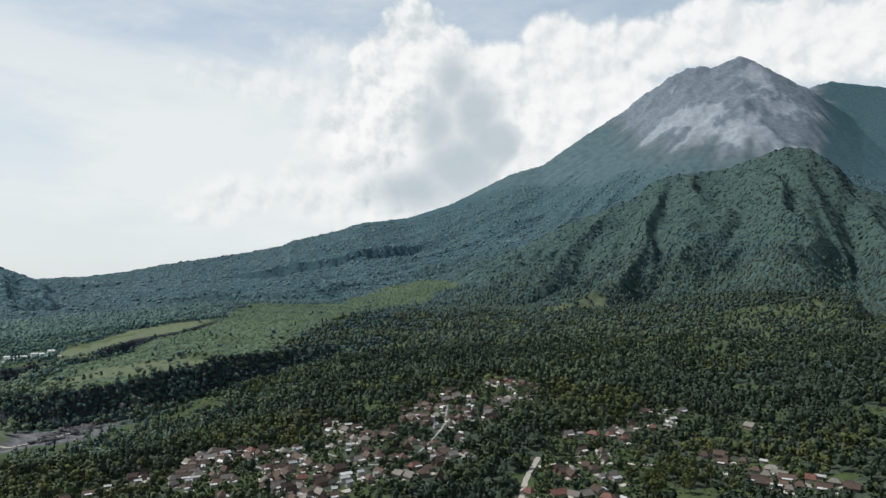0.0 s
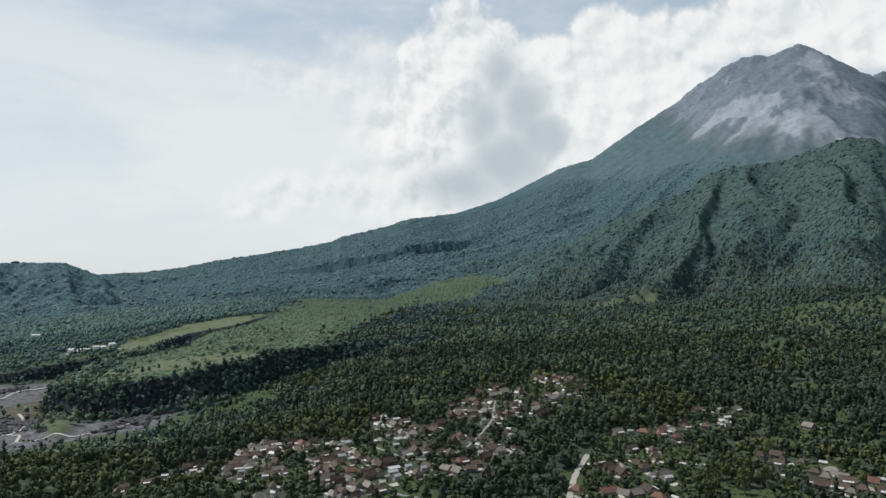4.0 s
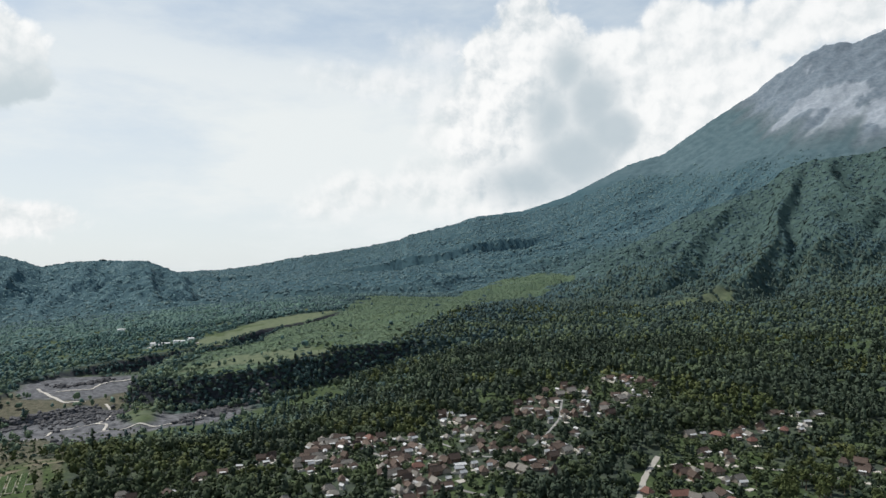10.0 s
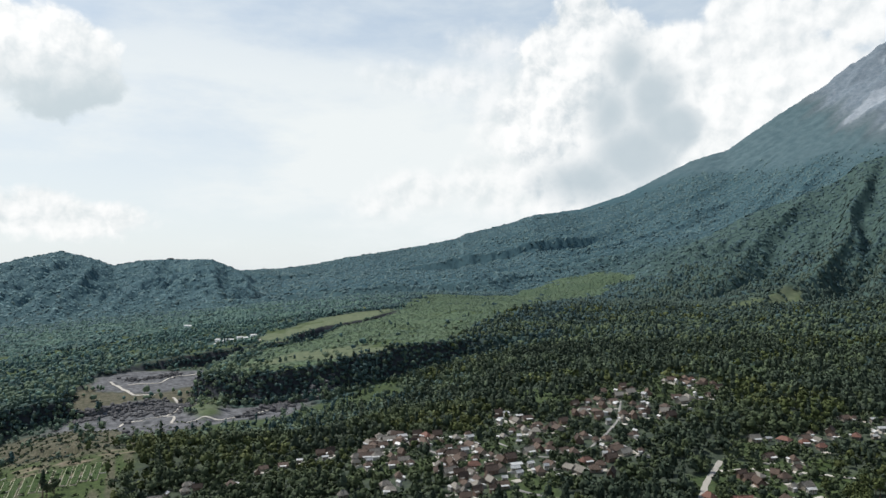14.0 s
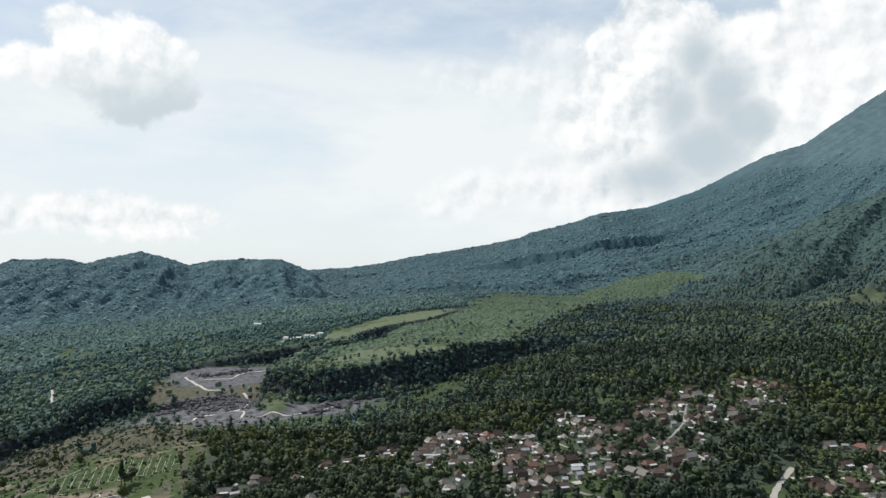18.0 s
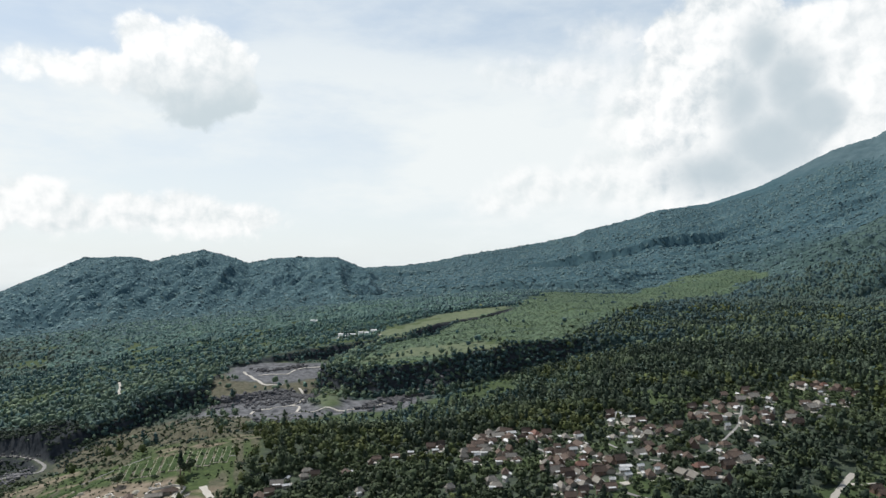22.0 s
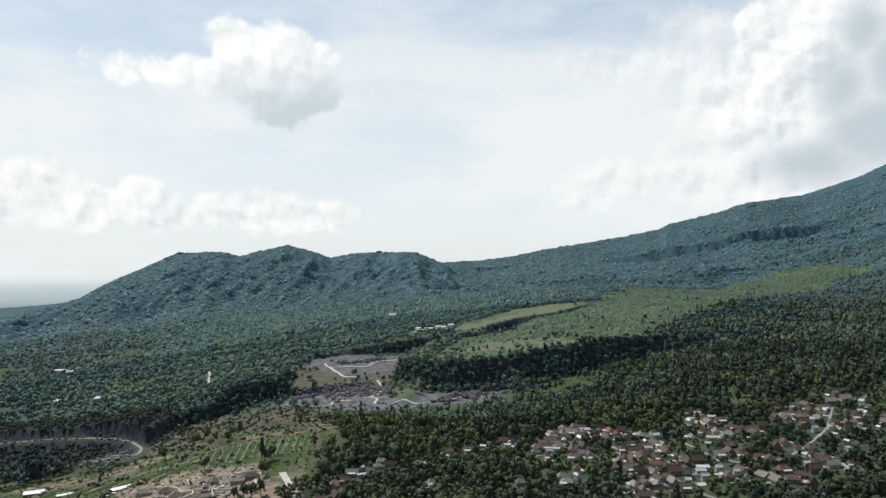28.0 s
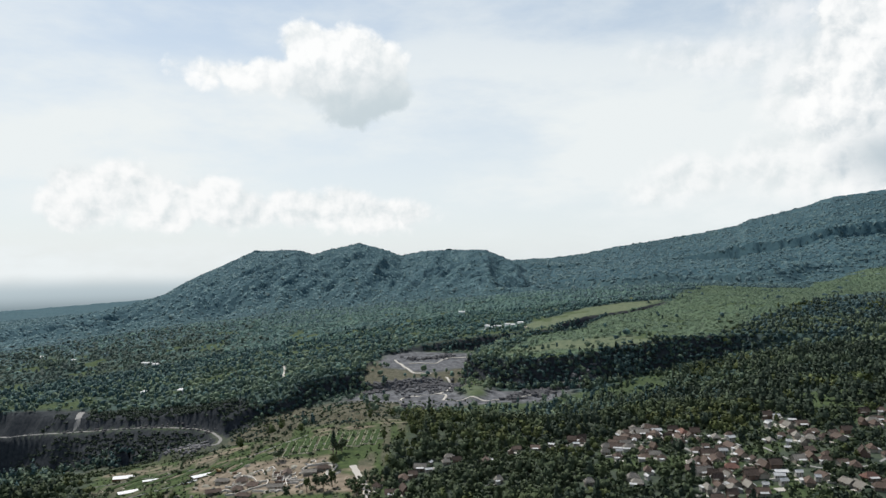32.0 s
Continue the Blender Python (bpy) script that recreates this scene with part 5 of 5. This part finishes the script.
for hx, hy, kind in HOUSES:
    pick = builder.randrange(len(models[kind]))
    turn = 18 + builder.gauss(0, 14) + builder.choice((0, 0, 90)) + builder.choice((0, 180))
    if hx > 240 and hy < 400:
        turn = -52 + builder.gauss(0, 6)
    grow = builder.uniform(0.6, 0.94) * (0.78 if kind == "w" else 1.0)
    m = pose(hx, hy, float(on_ground(hx, hy)[0]) + 0.25, 0, 0, turn) @ Matrix.Diagonal((grow * builder.uniform(0.8, 1.2), grow * builder.uniform(0.85, 1.1), builder.uniform(0.85, 1.15), 1))
    if (kind, pick) in placed:
        copy_thing(models[kind][pick], m)
    else:
        models[kind][pick].matrix_basis = m
        placed.add((kind, pick))


# ---- roads and lanes, laid on the ground ----
def ribbon(name, line, wide, material, label, lift=0.22):
    pts = [np.array(p, float) for p in line]
    fine = []
    for p, q in zip(pts, pts[1:]):
        n = max(2, int(np.hypot(*(q - p)) / 3))
        fine += [p + (q - p) * k / n for k in range(n)]
    fine.append(pts[-1])
    fine = np.array(fine)
    for _ in range(6):
        fine[1:-1] = (fine[:-2] + 2 * fine[1:-1] + fine[2:]) / 4
    way = np.gradient(fine, axis=0)
    way /= np.linalg.norm(way, axis=1, keepdims=True)
    across = np.stack([-way[:, 1], way[:, 0]], 1)
    bm = bmesh.new()
    rows_made = []
    for k, (c, a) in enumerate(zip(fine, across)):
        w = wide * (0.5 + 0.07 * math.sin(k * 1.7))
        cols = [c + a * w * s for s in (-1, -0.33, 0.33, 1)]
        zs = on_ground([p[0] for p in cols], [p[1] for p in cols]) + lift
        rim = [(cols[0][0], cols[0][1], zs[0] - 0.8)] + [(p[0], p[1], z) for p, z in zip(cols, zs)] + [(cols[3][0], cols[3][1], zs[3] - 0.8)]
        rows_made.append([bm.verts.new(p) for p in rim])
    for a, b in zip(rows_made, rows_made[1:]):
        for k in range(5):
            bm.faces.new((a[k], a[k + 1], b[k + 1], b[k]))
    mesh = bpy.data.meshes.new(name)
    bm.to_mesh(mesh)
    bm.free()
    mesh.materials.append(material)
    return tagged(new(name, mesh), label, "road", kind="structure")


ribbon("road", MAIN_ROAD, 3.4, PAVING, "pale concrete road into the village")
ribbon("road", SIDE_ROAD, 3.0, PAVING, "narrow paved side road past the houses")
ribbon("lane", LANE_A, 2.2, TRACK, "grey concrete lane between the houses")
ribbon("lane", LANE_B, 1.6, TRACK, "grey concrete lane between gardens")
ribbon("road", WEST_ROAD, 4.6, PAVING, "pale road past the building site")
ribbon("track", CLIFF_ROAD, 3.8, TRACK, "grey quarry track under the dark cliff", 0.5)
ribbon("track", FAR_ROAD, 8.0, TRACK, "grey dirt track on the far bank", 0.5)
ribbon("track", HILL_ROAD, 3.4, PAVING, "pale road through the far woods", 0.7)
ribbon("track", QUARRY_ROAD, 4.5, PAVING, "pale truck track down into the upper quarry", 0.9)
for line in QUARRY_TRACKS:
    ribbon("track", line, 3.2, PAVING, "pale truck track looping over the quarry floor", 0.9)


# ---- vegetable plots, crop covers ----
def plot(x, y, turn, long, wide, label, cropped=True):
    """A strip of ground with raised rows of plants."""
    z = float(on_ground(x, y)[0])
    z1, z0 = float(on_ground(x + math.cos(turn) * long / 2, y + math.sin(turn) * long / 2)[0]), float(on_ground(x - math.cos(turn) * long / 2, y - math.sin(turn) * long / 2)[0])
    tilt = math.degrees(math.atan2(z1 - z0, long))
    top = new("vegetable_plot")
    part("soil_bed", shaped(block, -long / 2 - 0.8, long / 2 + 0.8, -wide / 2 - 0.3, wide / 2 + 0.3, -1.5, 0.25), PLOT_SOIL, top)
    if cropped:
        n = 4
        for k in range(n):
            c = -wide / 2 + wide * (k + 0.5) / n
            bm = bmesh.new()
            r = random.Random(int(x * 7 + y) + k)
            steps = int(long / 1.6)
            ring = []
            for s in range(steps + 1):
                px, h = -long / 2 + long * s / steps, 0.55 + r.uniform(-0.15, 0.2)
                ring.append([bm.verts.new((px, c + dy * (1 + r.uniform(-0.2, 0.2)), 0.2 + h * dz)) for dy, dz in ((-wide * 0.122, 0), (-wide * 0.09, 0.8), (0, 1), (wide * 0.09, 0.8), (wide * 0.122, 0))])
            for a, b in zip(ring, ring[1:]):
                for i in range(4):
                    bm.faces.new((a[i], a[i + 1], b[i + 1], b[i]))
            part("crop_ridge", bm, CROP, top)
    top.matrix_basis = pose(x, y, z, 0, 0, math.degrees(turn)) @ pose(0, 0, 0, 0, -tilt, 0)
    return tagged(top, label, "field", "vegetable plots")


for k in range(13):
    u = k / 12
    plot(-288 + 66 * u, 470 + 33 * u, 1.98 - 0.1 * u, 36 + 5 * math.sin(k * 2.1), 3.9, "strip of green vegetables on bare soil beside the woods")
for k in range(7):
    plot(-392 + 15 * k, 418 + 5 * k, 1.2, 34, 4.5, "narrow green vegetable strip near the building site")


def crop_cover(x, y, turn, long, wide):
    z = float(on_ground(x, y)[0])
    top = new("crop_cover")
    bm = bmesh.new()
    ring = []
    for s in range(9):
        px = -long / 2 + long * s / 8
        ring.append([bm.verts.new((px, math.cos(math.pi * k / 6) * wide / 2, 0.2 + math.sin(math.pi * k / 6) * (0.55 + 0.06 * math.sin(s * 2.4)))) for k in range(7)])
    for a, b in zip(ring, ring[1:]):
        for k in range(6):
            bm.faces.new((a[k], a[k + 1], b[k + 1], b[k]))
    bm.faces.new(ring[0])
    bm.faces.new(ring[-1][::-1])
    part("plastic_sheet", bm, SHEET, top)
    for s in (-1, 1):
        part("edge_board", shaped(block, -long / 2, long / 2, s * wide / 2 - 0.1, s * wide / 2 + 0.1, -1.2, 0.35), WOOD, top)
    top.matrix_basis = pose(x, y, z, 0, 0, turn)
    return tagged(top, "low tunnel of white plastic sheet over vegetables", "crop cover", "crop covers")


for cx, cy, ct, cl, cw in COVERS:
    crop_cover(cx, cy, ct, cl, cw)


# ---- building site ----
def low_wall(line, high, label, group="walls of the building site"):
    """A pale low wall in straight lengths."""
    top = new("low_wall")
    zs = on_ground([p[0] for p in line], [p[1] for p in line])
    for (x0, y0), (x1, y1), z0, z1 in zip(line, line[1:], zs, zs[1:]):
        bm = bmesh.new()
        way = Vector((x1 - x0, y1 - y0, 0)).normalized()
        side = Vector((-way.y, way.x, 0)) * 0.3
        a, b = Vector((x0, y0, z0)), Vector((x1, y1, z1))
        v = [bm.verts.new(p) for p in (a - side, b - side, b + side, a + side)] 
        low = [bm.verts.new(q.co - Vector((0, 0, 0.9))) for q in v]
        for q in v:
            q.co.z += high
        bm.faces.new(v)
        bm.faces.new(low[::-1])
        for k in range(4):
            bm.faces.new((v[k], low[k], low[(k + 1) % 4], v[(k + 1) % 4]))
        part("wall_length", bm, PALE_WALL, top)
    return tagged(top, label, "wall", group)


for line in ([(-296, 420), (-288, 423), (-278, 419), (-270, 411), (-262, 413), (-258, 405)], [(-291, 404), (-283, 402), (-278, 407), (-270, 411)], [(-280, 389), (-272, 390), (-266, 398), (-258, 405)],
             [(-258, 430), (-250, 422), (-247, 411), (-240, 402)], [(-253, 416), (-243, 411), (-232, 412)], [(-245, 437), (-232, 443), (-222, 439), (-219, 425)], [(-262, 394), (-250, 392), (-240, 394)]):
    low_wall(line, 1.3, "low pale masonry wall on the building site")
ribbon("path", [(-228, 441), (-223, 427), (-219, 415)], 3.0, PAVING, "white concrete strip beside the new sheds", 0.4)


yards = random.Random(53)
for hx, hy, kind in HOUSES:
    if yards.random() < 0.3:
        bm = bmesh.new()
        block(bm, -2.6, 2.6, -2.0, 2.0, -1.2, 0.12)
        mesh = bpy.data.meshes.new("courtyard")
        bm.to_mesh(mesh)
        bm.free()
        mesh.materials.append(PAVING)
        yx, yy = hx + yards.uniform(-3, 3), hy - yards.uniform(5.0, 6.5)
        slab_yard = new("courtyard", mesh)
        slab_yard.matrix_basis = pose(yx, yy, float(on_ground(yx, yy)[0]) + 0.15, 0, 0, 18 + yards.gauss(0, 10)) @ Matrix.Diagonal((yards.uniform(0.8, 1.6), yards.uniform(0.7, 1.3), 1, 1))
        tagged(slab_yard, "pale concrete yard beside a house", "yard", kind="structure")
    if yards.random() < 0.16:
        wt, ln = math.radians(18 + yards.choice((0, 90)) + yards.gauss(0, 8)), yards.uniform(6, 14)
        wx, wy = hx + yards.uniform(-6, 6), hy - yards.uniform(5.5, 8)
        low_wall([(wx, wy), (wx + math.cos(wt) * ln / 2, wy + math.sin(wt) * ln / 2), (wx + math.cos(wt) * ln, wy + math.sin(wt) * ln)], 1.5, "white garden wall between village houses", "garden walls of the village")


def set_down(model, x, y, turn, sink=0.2):
    model.matrix_basis = pose(x, y, float(on_ground(x, y)[0]) + sink, 0, 0, turn)


set_down(house("b", 6.0, 6.0, True, False, "small brown-roofed pavilion among pale walls"), -284, 413, 25)
set_down(house("b", 6.5, 6.0, True, False, "brown pavilion with a hipped tile roof"), -268, 403, 25)
set_down(house("b", 5.5, 5.5, True, False, "small pavilion with a dark brown roof"), -276, 397, 25)
def unfinished(x, y, turn, wide, deep, seed, label):
    """Rooms of raw walls without a roof: cross walls, columns and a floor."""
    site = new("unfinished_building")
    r = random.Random(seed)
    for gx in range(wide):
        for gy in range(deep):
            part("brick_wall", shaped(block, gx * 5.0, gx * 5.0 + 4.7, gy * 4.5, gy * 4.5 + 0.3, -1.5, r.uniform(0.8, 2.4)), BRICK if r.random() < 0.3 else PALE_WALL, site)
            part("brick_wall", shaped(block, gx * 5.0, gx * 5.0 + 0.3, gy * 4.5 + 0.32, gy * 4.5 + 4.4, -1.5, r.uniform(0.8, 2.4)), PALE_WALL, site)
            part("column", shaped(block, gx * 5.0 - 0.25, gx * 5.0 - 0.003, gy * 4.5 - 0.25, gy * 4.5 - 0.003, -1.5, 3.0), CONCRETE, site)
            if r.random() < 0.35:
                part("floor_slab", shaped(block, gx * 5.0 + 0.4, gx * 5.0 + 4.6, gy * 4.5 + 0.4, gy * 4.5 + 4.1, -1.5, 0.3), CONCRETE, site)
    site.matrix_basis = pose(x, y, float(on_ground(x, y)[0]) + 0.3, 0, 0, turn)
    return tagged(site, label, "building", "unfinished buildings")


unfinished(-262, 418, 27, 4, 3, 21, "unfinished building of low brick and pale walls on bare soil")
unfinished(-252, 406, 27, 4, 4, 22, "roofless pale masonry rooms under construction")
unfinished(-284, 402, 27, 3, 2, 23, "small roofless shell of pale walls on bare soil")
for k, (bx, by) in enumerate(STACKS):
    heap = new("timber_stack")
    for i in range(5):
        part("beam", shaped(block, -3.5, 3.5, i * 0.5 - 1.2, i * 0.5 - 0.82, 0.0, 0.35 + 0.3 * (i % 2)), WOOD if k % 2 else CONCRETE, heap)
    heap.matrix_basis = pose(bx, by, float(on_ground(bx, by)[0]), 0, 0, 35 * k)
    tagged(heap, "stack of beams lying on the bare soil", "timber", "stacks on the building site")


def soil_heap(x, y, wide, high, seed):
    """A tipped heap of earth with a ragged rim."""
    r = random.Random(seed)
    bm = bmesh.new()
    rings = []
    for k, (w, z) in enumerate(((1.0, -0.5), (0.82, 0.25), (0.5, 0.7), (0.2, 0.95))):
        rings.append([bm.verts.new((math.cos(a * 0.6283) * w * wide * r.uniform(0.8, 1.15), math.sin(a * 0.6283) * w * wide * 0.7 * r.uniform(0.8, 1.15), z * high + r.uniform(-0.08, 0.08) * high)) for a in range(10)])
    for p, q in zip(rings, rings[1:]):
        for a in range(10):
            bm.faces.new((p[a], p[(a + 1) % 10], q[(a + 1) % 10], q[a]))
    bm.faces.new(rings[-1])
    mesh = bpy.data.meshes.new("earth_mound")
    bm.to_mesh(mesh)
    bm.free()
    mesh.materials.append(EARTH)
    heap = new("earth_mound", mesh)
    heap.matrix_basis = pose(x, y, float(on_ground(x, y)[0]), 0, 0, r.uniform(0, 180))
    return tagged(heap, "mound of tipped brown earth on the building site", "mound", "earth mounds on the building site")


heaps = random.Random(31)
for k in range(22):
    soil_heap(heaps.uniform(-318, -222), heaps.uniform(378, 448), heaps.uniform(1.6, 4.2), heaps.uniform(0.7, 1.8), 40 + k)
for k in range(16):
    bx, by, bt = heaps.uniform(-300, -224), heaps.uniform(384, 444), heaps.uniform(0, 6.28)
    ln = heaps.uniform(5, 12)
    low_wall([(bx, by), (bx + math.cos(bt) * ln, by + math.sin(bt) * ln), (bx + math.cos(bt) * ln - math.sin(bt) * ln * 0.6, by + math.sin(bt) * ln + math.cos(bt) * ln * 0.6)], heaps.uniform(0.7, 1.6), "short pale wall of unplastered blocks on bare soil")
for k, (bx, by, bt) in enumerate([(-236, 424, 27), (-229, 431, 27), (-254, 424, 117), (-300, 412, 20), (-292, 392, 40), (-262, 384, 10), (-247, 398, 27)]):
    set_down(house("b" if k % 3 else "g", 8.5, 3.8, bool(k % 2), False, "small new shed with a dark tiled roof on the site"), bx, by, bt)
for line in ([(-360, 380), (-338, 408), (-322, 440), (-310, 462), (-285, 505)], [(-420, 415), (-385, 428), (-345, 446)], [(-300, 462), (-270, 476), (-232, 494), (-214, 500)]):
    ribbon("path", line, 1.1, TRACK, "narrow pale footpath between the fields", 0.3)


def excavator(x, y, turn):
    top = new("excavator")
    for s in (-1, 1):
        bm = bmesh.new()
        limb(bm, (-1.6, s * 1.1 - 0.3, 0.45), (-1.6, s * 1.1 + 0.3, 0.45), 0.45, 0.45, 12)
        limb(bm, (1.6, s * 1.1 - 0.3, 0.45), (1.6, s * 1.1 + 0.3, 0.45), 0.45, 0.45, 12)
        block(bm, -1.6, 1.6, s * 1.1 - 0.3, s * 1.1 + 0.3, 0.02, 0.88)
        part("crawler_track", bm, RUBBER, top)
    body = part("body", shaped(block, -2.2, 1.4, -1.25, 1.25, 1.0, 2.2), YELLOW, top)
    cab = part("cab", shaped(block, 0.2, 1.6, 0.2, 1.2, 2.2, 3.2), YELLOW, top)
    part("cab_glass", shaped(block, 1.6, 1.63, 0.3, 1.1, 2.35, 3.1), GLASS, cab)
    for name, a, b, w in (("boom", (1.2, -0.3, 1.8), (4.6, -0.3, 4.0), 0.32), ("arm", (4.6, -0.3, 4.0), (5.9, -0.3, 1.6), 0.24)):
        bm = bmesh.new()
        limb(bm, a, b, w, w * 0.7, 4)
        part(name, bm, YELLOW, top)
    part("bucket", shaped(block, 5.4, 6.3, -0.85, 0.25, 0.7, 1.6), RUBBER, top)
    top.matrix_basis = pose(x, y, float(on_ground(x, y)[0]) + 0.15, 0, 0, turn)
    return tagged(top, "yellow crawler excavator on bare soil", "excavator")


excavator(*DIGGER)


# ---- the white works above the gorge and single far buildings ----
def works(x, y, turn, long, deep, high, label):
    top = new("workshop")
    part("wall", shaped(block, -long / 2, long / 2, -deep / 2, deep / 2, -3, high), SHEET, top)
    part("roof", shaped(slab, [(-long / 2 - 0.6, -deep / 2 - 0.6, high + 0.2), (long / 2 + 0.6, -deep / 2 - 0.6, high + 0.2), (long / 2 + 0.6, deep / 2 + 0.6, high + 1.4), (-long / 2 - 0.6, deep / 2 + 0.6, high + 1.4)], 0.2),
         ROOFS["w"], top)
    for k in range(3):
        opening(top, "window", -long * 0.3 + long * 0.3 * k, -deep / 2, 1.2, 1.8, 1.5, -1, WOOD)
    top.matrix_basis = pose(x, y, float(on_ground(x, y)[0]) + 0.5, 0, 0, turn)
    return tagged(top, label, "building", "white buildings above the gorge")


for k, (dx, dy, ln, hi) in enumerate([(-34, 0, 9, 7), (-18, 14, 11, 3.5), (-4, 4, 8, 3), (10, 22, 12, 3.5), (26, 8, 8, 3), (40, 26, 11, 4), (-22, -10, 7, 3)]):
    works(-362 + dx * 0.9, 1428 + dy * 0.9, 6 * k, ln, 9, hi, "white flat-roofed building on the edge of the gorge")
for fx, fy, ln in FAR_HOUSES:
    works(fx, fy, 10, ln, 9, 6, "pale building standing alone in the far woods")
ribbon("yard", [(-398, 1415), (-372, 1412), (-345, 1418), (-318, 1408), (-300, 1378)], 14, PAVING, "pale yard before the white buildings", 0.8)


# ---- boulders on the river bed ----
def boulders(name, line, n, spread, size, seed, label):
    r = np.random.default_rng(seed)
    pts, faces = [], []
    ico = bmesh.new()
    bmesh.ops.create_icosphere(ico, subdivisions=1, radius=1)
    ball = np.array([v.co[:] for v in ico.verts])
    tris = np.array([[v.index for v in f.verts] for f in ico.faces])
    ico.free()
    line_pts = np.array([p[:2] for p in line], float)
    u = r.random(n) * (len(line_pts) - 1)
    k = u.astype(int)
    at = line_pts[k] + (line_pts[k + 1] - line_pts[k]) * (u - k)[:, None] + r.normal(size=(n, 2)) * spread
    big = size * (0.4 + r.random(n) ** 3 * 2.4)
    z = on_ground(at[:, 0], at[:, 1])
    for i in range(n):
        shape = ball * (0.75 + 0.5 * r.random((len(ball), 1))) * big[i] * np.array([1, 1, 0.75])
        pts.append(shape + [at[i, 0], at[i, 1], z[i] + big[i] * 0.25])
        faces.append(tris + i * len(ball))
    return tagged(new(name, fast_mesh(name, np.concatenate(pts), np.concatenate(faces), BOULDER, False)), label, "rocks", kind="stuff")


boulders("boulders", [(-432, 918), (-416, 936), (-377, 966), (-343, 984), (-304, 968)], 1000, 7, 1.4, 61, "dark basalt boulders heaped along the quarry edge")
boulders("boulders", [(-371, 916), (-339, 936), (-306, 938)], 260, 16, 1.3, 63, "grey spoil and rocks on the quarry floor")
boulders("boulders", [(-202, 869), (-189, 893), (-171, 919), (-164, 943)], 300, 10, 1.8, 64, "grey boulders below the wooded wall of the gorge")
boulders("boulders", [(-294, 741), (-274, 736), (-263, 752)], 160, 7, 1.7, 65, "dark boulders beside the brown terraces")
boulders("boulders", [(-450, 1128), (-415, 1140), (-385, 1168)], 240, 9, 1.5, 62, "grey boulders and spoil in the upper quarry")
boulders("boulders", [(-145, 940), (-122, 960), (-104, 970)], 160, 6, 1.7, 66, "grey tipped spoil under the wooded wall")
boulders("boulders", LEDGE[1:8], 220, 5, 1.0, 67, "grey rubble tumbled along the track under the cliff")
boulders("boulders", [(-600, 735), (-565, 725), (-556, 700), (-585, 690)], 260, 9, 1.1, 68, "pale grey rubble beside the bend of the track")
